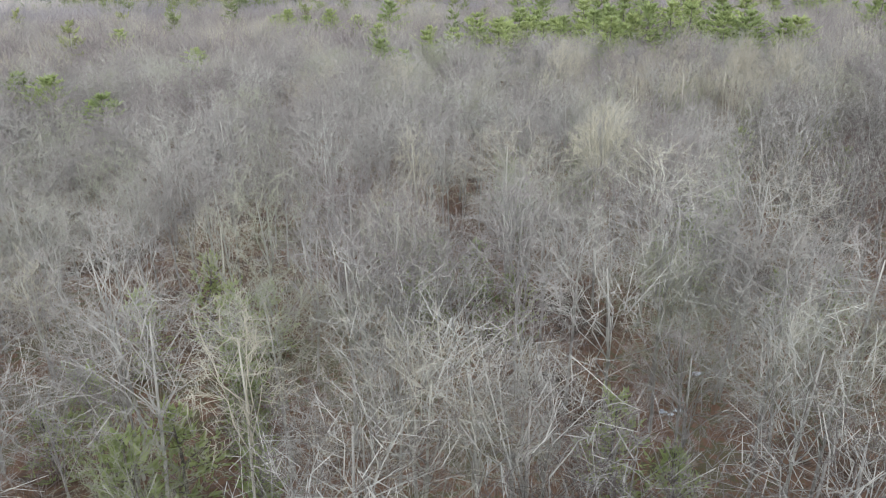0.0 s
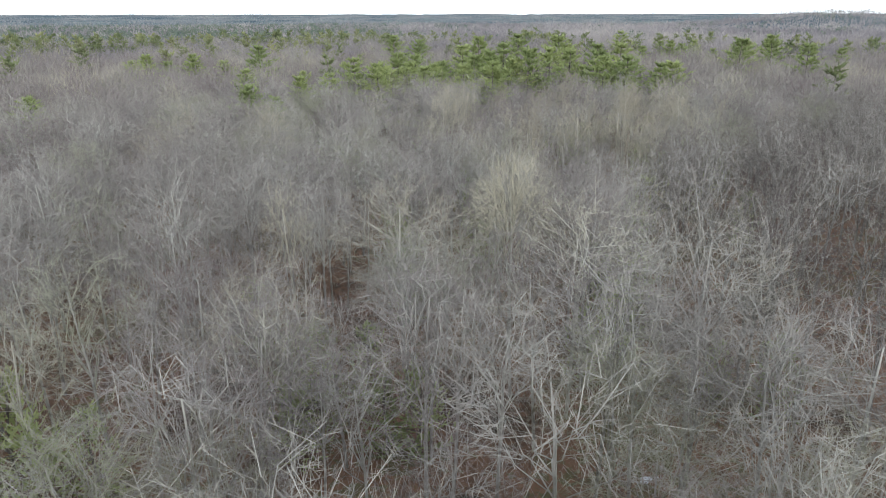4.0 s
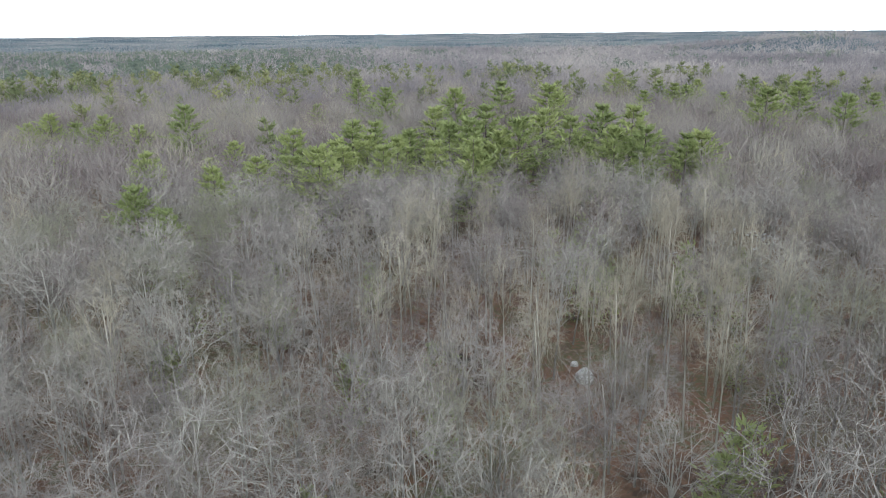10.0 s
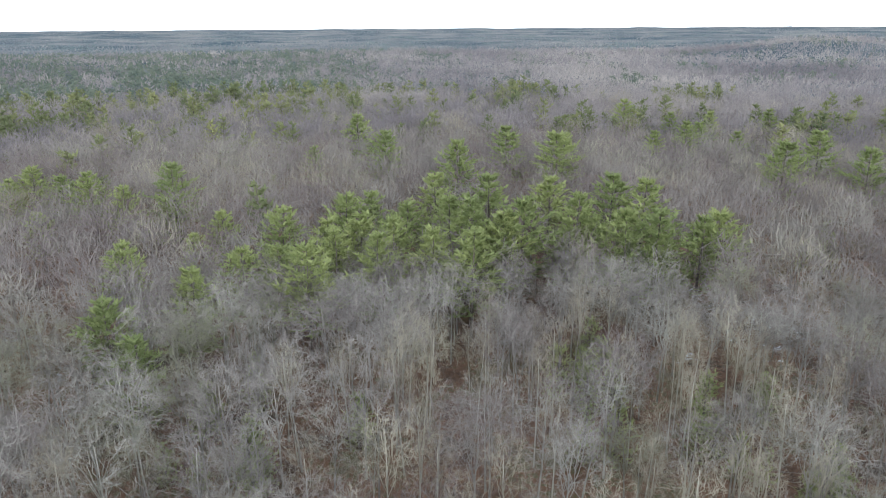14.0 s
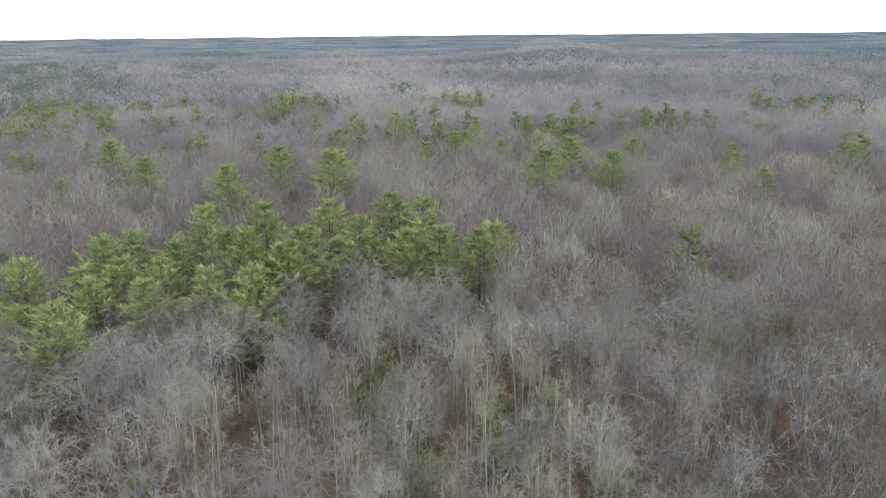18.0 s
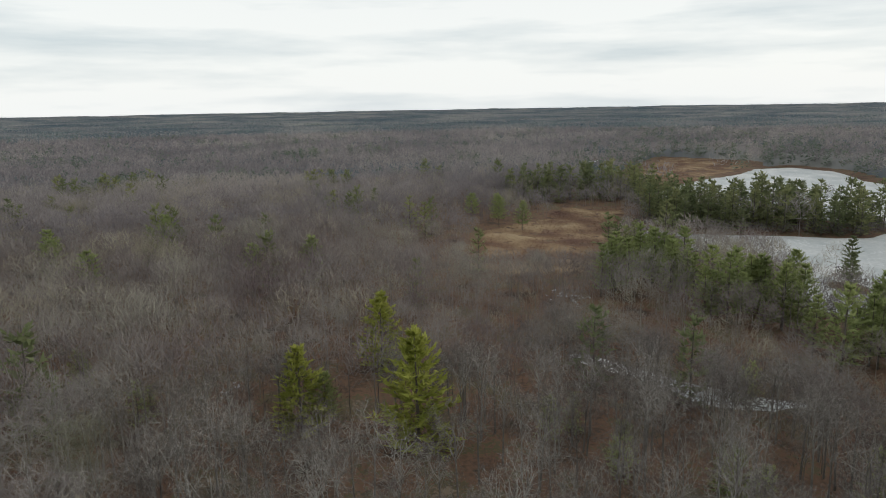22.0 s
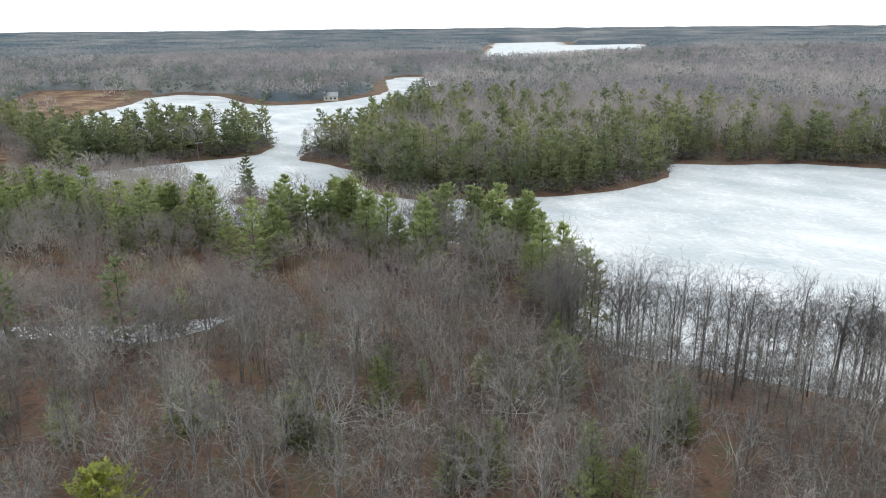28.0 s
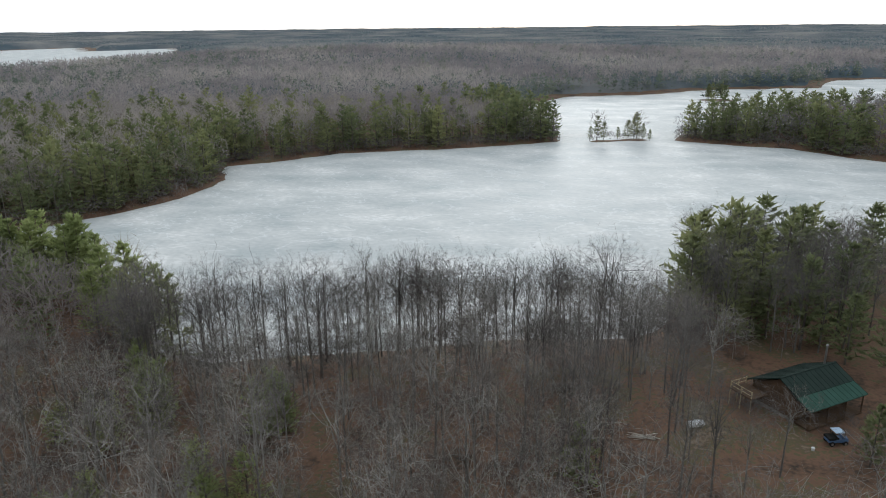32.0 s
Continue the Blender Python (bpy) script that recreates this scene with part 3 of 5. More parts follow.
def sowed(name, places, kinds, parts, mats, seed, sizes=(0.8, 1.15), smooth=False, grown=1.0):
    """One mesh of many alike plants. kinds: the plants to choose among; parts: which of their pieces, each with its material; grown: a size for each place."""
    g = np.random.default_rng(seed)
    n = len(places)
    pick, turn, size = g.integers(0, len(kinds), n), g.uniform(0, 6.28, n), g.uniform(*sizes, n) * grown
    z = land(places[:, 0], places[:, 1])
    tint = g.uniform(size=n)
    vs, fs, ms, ts, total = [], [], [], [], 0
    for k, kind in enumerate(kinds):
        which = np.nonzero(pick == k)[0]
        if not len(which):
            continue
        c, s = np.cos(turn[which]), np.sin(turn[which])
        pieces = []
        for part_name in parts:
            piece = kind[part_name]
            pieces += list(piece) if isinstance(piece[0], tuple) else [piece]
        for slot, (v, f) in enumerate(pieces):
            if not len(f):
                continue
            w = np.empty((len(which), len(v), 3), np.float32)
            w[..., 0] = (v[None, :, 0] * c[:, None] - v[None, :, 1] * s[:, None]) * size[which, None] + places[which, 0, None]
            w[..., 1] = (v[None, :, 0] * s[:, None] + v[None, :, 1] * c[:, None]) * size[which, None] + places[which, 1, None]
            w[..., 2] = v[None, :, 2] * size[which, None] + z[which, None]
            fs.append((f[None] + (np.arange(len(which)) * len(v))[:, None, None]).reshape(-1, 3) + total)
            vs.append(w.reshape(-1, 3))
            ts.append(np.repeat(tint[which], len(v)))
            ms.append(np.full(len(which) * len(f), slot))
            total += len(which) * len(v)
    me = tri_mesh(name, np.concatenate(vs), np.concatenate(fs), mats, np.concatenate(ms), smooth)
    me.attributes.new("tint", "FLOAT", "POINT").data.foreach_set("value", np.concatenate(ts).astype(np.float32))
    return new(name, me)


def plant(name, kind, mats, label, category, group, m):
    """One tree as a thing of its own: an Empty at its foot and a mesh for each part."""
    foot = new(name)
    for piece, mat in mats.items():
        if isinstance(mat, tuple):
            (v, f), (w, h) = kind[piece]
            me = tri_mesh(piece, np.concatenate([v, w]), np.concatenate([f, h + len(v)]), mat, np.repeat([0, 1], [len(f), len(h)]))
        else:
            me = tri_mesh(piece, *kind[piece], [mat])
        new(piece, me).parent = foot
    tagged(foot, label, category, group)
    foot.matrix_basis = m
    return foot


def plant_many(name, kinds, mats, label, category, group, places, seed, sizes=(0.85, 1.12)):
    """Trees of one sort as things that share their meshes. places: x, y and, if given, a size of its own."""
    g = np.random.default_rng(seed)
    firsts = [None] * len(kinds)
    zs = land(np.array([p[0] for p in places], float), np.array([p[1] for p in places], float))
    for n, p in enumerate(places):
        k = int(g.integers(0, len(kinds)))
        size = float(p[2] * g.uniform(0.95, 1.05)) if len(p) > 2 else float(g.uniform(*sizes))
        m = Matrix.LocRotScale((p[0], p[1], float(zs[n])), Euler((0, 0, float(g.uniform(0, 6.28)))), (size, size, size))
        if firsts[k] is None:
            firsts[k] = plant(name, kinds[k], mats, label, category, group, m)
        else:
            keep = firsts[k].matrix_basis.copy()
            firsts[k].matrix_basis = Matrix.Identity(4)
            copy_thing(firsts[k], m)
            firsts[k].matrix_basis = keep


# ---- where the trees stand ----
PINES = [(-43.8, 257.4, 1.11), (-27.6, 243.9, 1.23), (-18.5, 232.3, 1.14), (-9, 237.7, 1.38), (3.5, 213.8, 0.95), (14.5, 198, 1.27),
    (18.3, 174.5, 1.24), (26.3, 202.5, 1.27), (31.3, 206, 1.3), (29.4, 181.8, 1.21), (37, 201.2, 1.17), (44.1, 209.1, 1.41), (38, 182.5, 1.21),
    (46, 191, 1.33), (43, 175.8, 1.25), (53.4, 203.4, 1.45), (54.4, 186.2, 1.44), (65.2, 189.4, 1.46), (76.4, 199.6, 1.46), (70.6, 181, 1.3),
    (75.4, 179, 1.4), (83.4, 179.1, 1.28), (-8.8, 186.9, 1.14), (-7, 166.7, 1.11), (-1.7, 156.9, 1.02), (2.4, 173.8, 1.12), (8.9, 182.9, 1.09),
    (37.9, 311.2, 1.46), (42.1, 274.6, 1.46), (55.7, 241.5, 1.46), (83.7, 249, 1.46), (74.1, 262.5, 1.46), (138.9, 326.1, 1.45), (138.7, 280.9, 1.35),
    (132.9, 225.2, 1.46), (150.2, 235, 1.46), (-33.2, 225.5, 0.85), (-37, 255.2, 1), (22.3, 196.1, 1.2), (51.3, 185.4, 1.25), (65.5, 204, 1.35),
    (67.1, 185.7, 1.2), (79.2, 192.4, 1.4), (74, 176.5, 1.15), (87.9, 180.9, 1.2), (27.6, 194.8, 1.15), (23.4, 190.1, 1.1), (93.4, 269.3, 1.3),
    (151.5, 219.4, 1.3), (124.4, 274.2, 1.2), (153, 274.1, 1.15), (166.6, 312, 1.2), (189.5, 310, 1.2), (22.9, 283.5, 1.05), (-10.3, 233.1, 0.95),
    (-47, 250.5, 1.05), (-1.2, 205.1, 0.9), (44.4, 197.9, 1.3), (14.2, 183.8, 1.05), (33.1, 191.6, 1.15), (62.9, 186.7, 1.1), (48.2, 188.1, 1.1),
    (152.9, 315.7, 1.15), (148.4, 289, 1.15), (230.4, 317.1, 1.1)]
LONE_PINES = [(-60, 125.4, 1), (-52, 118.2, 1), (-40, 108.6, 1), (-78.4, 206.2, 1.1), (-44.8, 163, 1), (236, 205.4, 1.1), (204, 144.6, 1.1),
    (199.2, 159.8, 1), (196.8, 217.4, 1.1), (184.8, 198.2, 1), (122, 115, 0.66), (301, 90, 0.9), (184, 245.4, 1.15), (204, 223.8, 1.1),
    (233.6, 203.8, 1.1), (312, 100, 0.9), (320, 112, 0.95), (328, 102, 0.8)]
GOLD_PINES = [(119, 118, 1.0), (117, 99.3, 1.27), (148, 112, 1.1)]
BUSHY_PINE = (84, 72, 0.95)
SHORE_PINES = [(209, 62), (222, 53), (214, 47), (200, 44), (186, 39), (196, 30), (190, 25), (176, 27), (160, 22), (171, 10), (166, 8), (171, -2),
               (161, -2), (142, 2), (136, -2), (144, -15), (139, -19), (133, -20), (127, -21), (119, -18), (104, -11)]
g = random.Random(3)
SHORE_PINES += [(x + g.uniform(-6, 6), y + g.uniform(-4, 6)) for x, y in SHORE_PINES for k in (1, 2, 3, 4)]
POINT_PINES = [(12, -51), (5, -62), (1, -66), (-6, -59), (-21, -71), (14, -37), (-9, -52), (8, -47), (-14, -49), (3, -40), (-3, -33), (-10, -40), (7, -34)]
SNOW_SPOTS = [(88.5, 188.5, 3, 8, 46), (93.3, 169, 2.5, 4, 30), (73.2, 162.6, 1.4, 1.2, 12), (89.9, 172.2, 2, 2, 10), (-29.5, 190.3, 2.5, 5, 34), (-16.4, 176.4, 2.5, 0.8, 12), (84.6, 164.5, 2.5, 3, 26), (94.9, 170.4, 2, 3, 18), (115.8, 163.5, 4.5, 1, 16), (133.7, 136.5, 3.5, 1.4, 18), (73.8, 163.5, 1.2, 0.8, 8), (24.1, 58.9, 0.7, 0.5, 6), (19.9, 54.3, 0.7, 0.5, 5), (197.5, 72.7, 5, 1, 12), (205, 77, 4, 4, 16), (203, 72, 1, 5, 16)]
SAPLINGS = [(84.6, 10.1), (68.3, 5.6), (90.5, 14.7), (65.9, 25.8), (90.4, 19.3), (92.2, 46.9), (65.6, 9.9), (80.8, 14.6), (75.1, 38.6), (66.6, 8.1), (83.2, 9.5), (93.3, 47.1), (62.8, 28.2), (91.7, 47.7), (104.7, 57.4), (74.7, 36.6), (95.1, 33.4), (109.3, 37.2), (122.2, 79.9),
    (57.7, 163.4), (56.1, 152.6), (116.3, 194.5), (10.4, 163.9), (23, 150.4), (66.4, 148.2), (69.6, 127.9), (70.7, 130.7), (5.6, 156), (72.7, 145.3),
    (-6.4, 47), (-8.8, 54.2), (-11.2, 42.2), (-16, 48.6), (2.4, 35), (16, 42.2), (-10.4, 35.8), (2.4, 65.4), (10.4, 64.6), (28, 73.4),
    (31.2, 79), (33.6, 67.8), (35.2, 89.4), (31.2, 84.6), (13.6, 93.4), (22.4, 102.2), (54.4, 159), (12, 144.6), (11.2, 147), (51.2, 141.4),
    (52.8, 153.4), (5.6, 145.4), (60, 139), (63.2, 135.8), (26.4, 127.8), (59.2, 118.2), (1.6, 131.8), (94, 47), (89, 7), (81, 13), (68, 6), (77, 36),
    (106, 57), (98, 32), (114, 71), (67, 7), (88, 8), (81, 15), (86, 19), (60, 34.2), (27, 10), (120, 146), (142, 47), (132, 164), (123, 201)]
g = random.Random(9)
SAPLINGS += [(x + g.uniform(-4, 4), y + g.uniform(-4, 4)) for x, y in SAPLINGS for k in (1,)]
YOUNG_PINES = [(-11.1, 60.6, 1.5), (-9.1, 63.4, 1.3), (-14.7, 66, 1.5), (2.7, 71.5, 1.3), (7.6, 72.6, 1.3), (-17.8, 60.1, 1.4), (56.8, 101.1, 1.3), (41.7, 101.4, 1.5), (31.9, 88.9, 1.4), (-0.9, 81.8, 1.3), (12.7, 86.1, 1.2), (25, 115.6, 1.3), (43.1, 102.3, 1.8), (39.4, 95.7, 1.5), (14, 105.9, 1.2), (18.2, 123.7, 1.4), (70.6, 130.5, 1.3), (10.9, 165.6, 1.2), (5, 156.8, 1.3)]
STANDOUT = np.array([p[:2] for p in GOLD_PINES], float)
STEMS = [p[:2] for p in PINES + LONE_PINES + GOLD_PINES + YOUNG_PINES] + SHORE_PINES + POINT_PINES + [BUSHY_PINE[:2]]


def seen_side(x, y):
    return x > np.where(y > 0, -25 - 0.67 * y, -25 + 0.26 * y)


def open_ground(x, y):
    return np.minimum(np.minimum(apart(MEADOW, x, y), apart(FEN, x, y)), np.minimum(apart(FEN_2, x, y), apart(YARD, x, y)))


def conifer_share(x, y, s):
    p = 0.01 + 0.85 * np.clip(ripple(x, y, 170, 11) - 0.2, 0, 1) * np.clip((np.hypot(x - 22, y - 80) - 220) / 120, 0, 1)
    p = np.where((x > 95) & (y < -35), np.where(s < 24, 0.74, 0.26 + 0.5 * np.clip(ripple(x, y, 60, 12), 0, 1)), p)
    p = np.where((x > 290) & (x < 430) & (y > -70) & (y < 38), np.where(s < 32, 0.88, p), p)
    p = np.where((x > 98) & (x < 240) & (y > -32) & (y < 40) & (s < 22), 0.04, p)
    p = np.where((x < 20) & (y < -34) & (y > -110), 0.35, p)
    p = np.where(y < -195, np.where(s < 26, 0.72, 0.10 + 0.2 * np.clip(ripple(x, y, 140, 19), 0, 1)), p)
    north = np.clip((0.10 * (y - 80) - (x - 22)) / 120 + 0.5 + 0.5 * ripple(x, y, 90, 14), 0, 1) * np.clip((y - 370) / 110 + 0.6 * ripple(x, y, 110, 16), 0, 1)
    p = p + north * (0.62 + 0.3 * ripple(x, y, 130, 14))
    p = np.where((x > 480) & (y > -120) & (y < 20) & (s < 60), 0.45, p)
    p = np.where((x > 440) & (x < 640) & (y < -130), 0.35, p)
    return p


def fit_places(lo, hi, step, seed, gap=1.5):
    p = spread_out(lo, hi, step, seed)
    r = np.hypot(p[:, 0] - 22, p[:, 1] - 80)
    s = shore(p[:, 0], p[:, 1])
    hut = np.hypot(p[:, 0] + 0.4, p[:, 1] + 14.4)
    ok = (s > gap) & (hut > 8) & (open_ground(p[:, 0], p[:, 1]) > 1.5)
    ok &= np.hypot(p[:, 0] - 41.9, (p[:, 1] - 124.3) / 1.6) > 2.2
    for px, py, wide, deep, many in SNOW_SPOTS:
        ok &= np.hypot((p[:, 0] - px) / (0.5 * wide + 0.5), (p[:, 1] - py) / (0.5 * deep + 0.8)) > 1
    return p[ok], r[ok], s[ok]


def off_track(p):
    """Distance to the flown line over the first trees."""
    k = np.clip((p[:, 0] * 22 + p[:, 1] * 80) / (22 ** 2 + 80 ** 2), 0, 1)
    return np.hypot(p[:, 0] - 22 * k, p[:, 1] - 80 * k)


def by_yard(p):
    """The open ground before the cabin, where few trees stand."""
    return (p[:, 0] > -16) & (p[:, 0] < 24) & (p[:, 1] > -12) & (p[:, 1] < 26 - 0.25 * p[:, 0])


def standing_clear(p):
    """Room in front of the pines that stand out from the bare wood."""
    ahead = np.array([22, 80]) - STANDOUT
    ahead /= np.hypot(ahead[:, 0], ahead[:, 1])[:, None]
    gap = p[:, None] - STANDOUT[None] - ahead[None] * 7
    return (np.min(np.hypot(gap[..., 0], gap[..., 1]), 1) > 8.5) & (np.hypot(p[:, 0] - 20.5, p[:, 1] - 76.5) > 5)


near, rn, sn = fit_places((-110, -90), (160, 215), 4.95, 21)
keep = (rn < 108) & seen_side(near[:, 0], near[:, 1])
clear = np.min(np.hypot(near[:, None, 0] - np.array([p[0] for p in STEMS]), near[:, None, 1] - np.array([p[1] for p in STEMS])), 1) > 2.4
keep &= clear & standing_clear(near)
keep &= (near[:, 0] < 40) & (near[:, 1] > 2) | (near[:, 1] > 84 + 0.30 * (near[:, 0] - 22)) | (ripple(near[:, 0], near[:, 1], 22, 33) < 0.42)
keep &= ~by_yard(near) | (np.random.default_rng(6).uniform(size=len(near)) < 0.22)
near, rn, sn = near[keep], rn[keep], sn[keep]
dn = off_track(near)
g = np.random.default_rng(5)
roll = g.uniform(size=len(near))
in_aspen = (np.hypot((near[:, 0] - 44) / 29, (near[:, 1] - 137) / 26) < 1) | (np.hypot((near[:, 0] + 17) / 9, (near[:, 1] - 127) / 9) < 1)
aspen = roll < np.where(in_aspen, 0.5, 0.03)
lichen = ~aspen & (g.uniform(size=len(near)) < 0.12)
# Woods viewed towards the sun: these trees get the darkened, backlit colours.
backlit_stand = (near[:, 1] < 40 + 0.1 * near[:, 0]) & (sn < 55) & (near[:, 1] < 5 + 0.55 * near[:, 0]) | (near[:, 0] > 32) & (near[:, 1] < 84 + 0.70 * (near[:, 0] - 22)) | (near[:, 1] < 38)
point_fir = (near[:, 0] < 20) & (near[:, 1] < -32) & (g.uniform(size=len(near)) < 0.4)
strip_fir = (near[:, 0] > 98) & (near[:, 1] < 20) & (sn < 24) & (g.uniform(size=len(near)) < 0.3)
firs = near[point_fir | strip_fir]
rest = ~(point_fir | strip_fir)

SPREAD = [bare_tree(100 + n, 15.5, 0.29 + 0.03 * (n % 4), 0.60, 0.34, 10, 150, 15, 0.060, 0.021, 1.85, 0.028) for n in range(8)]
SPREAD_LIGHT = [bare_tree(120 + n, 15.0, 0.29 + 0.03 * (n % 4), 0.60, 0.36, 9, 96, 12, 0.066, 0.038, 1.85, 0.026) for n in range(8)]
UPRIGHT = [bare_tree(140 + n, 17.0, 0.15, 0.62, 0.42, 9, 64, 10, 0.066, 0.024, 1.9, 0.012, 0.0058) for n in range(5)]
TALL = [bare_tree(160 + n, 16.5, 0.27, 0.64, 0.42, 7, 60, 10, 0.085, 0.030) for n in range(5)]
SHORE_TREE = [bare_tree(180 + n, 17.5, 0.27 + 0.03 * (n % 3), 0.60, 0.38, 10, 110, 13, 0.058, 0.013, 1.9) for n in range(6)]
LAKE_TREE = [bare_tree(220 + n, 15.0, 0.27 + 0.03 * (n % 4), 0.60, 0.36, 9, 92, 9, 0.066, 0.032, 1.85, 0.028, 0.0100) for n in range(8)]
WILLOW = [bare_tree(200, 18.5, 0.23, 0.60, 0.34, 20, 290, 18, 0.050, 0.017, 1.8, 0.010, 0.0070, 0.35)]

order = np.argsort(dn)
single = np.zeros(len(near), bool)
plain = rest & ~aspen & ~lichen & ~backlit_stand
single[[n for n in order if plain[n]][:230]] = True
plant_many("hardwood_tree", SPREAD, {"trunk": BARK_ONE, "crown": (BARK_ONE, TWIG_ONE)}, "leafless grey hardwood tree with spreading twiggy crown", "tree", "bare hardwood trees", [tuple(p) for p in near[single]], 31, (0.72, 1.12))
mossy = np.zeros(len(near), bool)
mossy[[n for n in order if rest[n] and lichen[n] and not backlit_stand[n]][:70]] = True
plant_many("lichened_tree", SPREAD, {"trunk": BARK_ONE, "crown": (MOSS_TWIG_ONE, MOSS_TWIG_ONE)}, "leafless tree with greenish lichen-covered branches", "tree", "lichen-covered bare trees", [tuple(p) for p in near[mossy]], 32, (0.7, 1.05))
slim = np.zeros(len(near), bool)
slim[[n for n in order if rest[n] and aspen[n] and not backlit_stand[n]][:150]] = True
plant_many("aspen_tree", UPRIGHT, {"trunk": PALE_BARK_ONE, "crown": (PALE_TWIG_ONE, PALE_TWIG_ONE)}, "slender pale leafless aspen with upright branches", "tree", "pale aspens", [tuple(p) for p in near[slim]], 33, (0.8, 1.1))
plant_many("willow_tree", WILLOW, {"trunk": PALE_BARK_ONE, "crown": (STRAW_TWIG, STRAW_TWIG)}, "dense straw-coloured bare tree with bushy crown", "tree", "straw-coloured trees", [(19.6, 76.6, 1.07), (-14, 118, 0.8)], 34)
plant_many("pale_tree", [SPREAD[2], SPREAD[4]], {"trunk": PALE_BARK_ONE, "crown": (PALE_BARK_ONE, PALE_TWIG_ONE)}, "whitish leafless tree with crooked pale limbs", "tree", "whitish bare trees", [(3.2, 38.2, 1.05), (10.8, 74.1, 1.1), (1, 61, 1.05), (21.4, 67.2, 1.1), (-12, 62, 0.95), (26, 92, 1.0)], 35)

left = rest & ~single & ~mossy & ~slim
sets = [
    ("hardwoods", left & ~aspen & ~lichen & ~backlit_stand & (dn < 20), SPREAD, BARK, TWIG, (0.72, 1.12)),
    ("hardwoods", left & ~aspen & ~lichen & ~backlit_stand & (dn >= 20), SPREAD_LIGHT, BARK, TWIG, (0.78, 1.18)),
    ("lichened_hardwoods", left & lichen & ~backlit_stand, SPREAD_LIGHT, BARK, MOSS_TWIG, (0.7, 1.1)),
    ("aspens", left & aspen & ~backlit_stand, UPRIGHT, PALE_BARK, PALE_TWIG, (0.8, 1.15)),
    ("lakeside_hardwoods", left & backlit_stand, LAKE_TREE, BACKLIT_BARK, BACKLIT_TWIG, (0.8, 1.15)),
]
for n, (name, mask, kinds, bark, twig, sizes) in enumerate(sets):
    if mask.any():
        ob = sowed(name, near[mask], kinds, ("trunk", "crown"), [bark, twig if twig is MOSS_TWIG else BARK if bark is BACKLIT_BARK else bark, twig], 40 + n, sizes)
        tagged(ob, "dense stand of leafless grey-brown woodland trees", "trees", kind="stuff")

infill, rf, sf = fit_places((10, -25), (125, 55), 8.0, 45, 2.5)
ok = (rf < 112) & (sf < 55) & (infill[:, 1] < 5 + 0.55 * infill[:, 0])
tagged(sowed("lakeside_saplings", infill[ok], LAKE_TREE, ("trunk", "crown"), [BACKLIT_BARK, BARK, BACKLIT_TWIG], 46, (0.5, 0.8)), "young leafless grey trees between older lakeside ones", "trees", kind="stuff")

# undergrowth of thin saplings
under, ru, su = fit_places((-110, -90), (160, 215), 2.5, 51, 0.8)
ok = (ru < 118) & seen_side(under[:, 0], under[:, 1]) & (ripple(under[:, 0], under[:, 1], 19, 57) < 0.7)
ok &= (under[:, 1] > 38) & ((under[:, 0] < 40) | (under[:, 1] > 84 + 0.30 * (under[:, 0] - 22))) | ~by_yard(under) & (np.random.default_rng(53).uniform(size=len(under)) < 0.40)
BUSH = [light_tree(300 + n, 6.5, 56, 0.050) for n in range(5)]
tagged(sowed("undergrowth", under[ok], BUSH, ("crown",), [UNDER], 52, (0.4, 1.25)), "thin leafless saplings and brush under the trees", "undergrowth", kind="stuff")

# the middle distance
inner, ri, si = fit_places((-260, -200), (300, 350), 5.2, 61)
seen = seen_side(inner[:, 0], inner[:, 1])
ok = np.where(seen, (ri >= 108) & (ri < 250), (ri < 108) & (inner[:, 0] % 3 < 1.2))
outer, ro, so = fit_places((-420, -360), (460, 520), 5.4, 60)
far_ok = (ro >= 250) & (ro < 420) & seen_side(outer[:, 0], outer[:, 1])
mid, rm, sm = np.concatenate([inner[ok], outer[far_ok]]), np.concatenate([ri[ok], ro[far_ok]]), np.concatenate([si[ok], so[far_ok]])
ok = np.min(np.hypot(mid[:, None, 0] - np.array([p[0] for p in STEMS]), mid[:, None, 1] - np.array([p[1] for p in STEMS])), 1) > 3.0
ok &= standing_clear(mid)
mid, rm, sm = mid[ok], rm[ok], sm[ok]
g = np.random.default_rng(62)
fir = g.uniform(size=len(mid)) < conifer_share(mid[:, 0], mid[:, 1], sm)
pale = ~fir & (g.uniform(size=len(mid)) < 0.06 + 0.5 * np.clip(ripple(mid[:, 0], mid[:, 1], 90, 15) - 0.45, 0, 1))
# low trees round the wet clearings
height = np.clip(0.5 + np.minimum(open_ground(mid[:, 0], mid[:, 1]), apart(np.array(POND, float), mid[:, 0], mid[:, 1])) / 90, 0.5, 1)
MID = [dome_tree(320 + n, 15.5, 150, 0.11) for n in range(8)]
MID_FAR = [dome_tree(330 + n, 15.5, 64, 0.23) for n in range(8)]
# Beyond 250 m the twigs take the haze-lightened colour.
tagged(sowed("outer_woodland", mid[~fir & ~pale & (rm >= 250)], MID_FAR, ("trunk", "crown"), [HAZED_TWIG, HAZED_TWIG], 59, (0.75, 1.15), grown=height[~fir & ~pale & (rm >= 250)]), "grey-brown leafless woodland further off, paled by haze in its colour", "trees", kind="stuff")
tagged(sowed("woodland", mid[~fir & ~pale & (rm < 250)], MID, ("trunk", "crown"), [TWIG, TWIG], 63, (0.75, 1.15), grown=height[~fir & ~pale & (rm < 250)]), "grey-brown leafless woodland", "trees", kind="stuff")
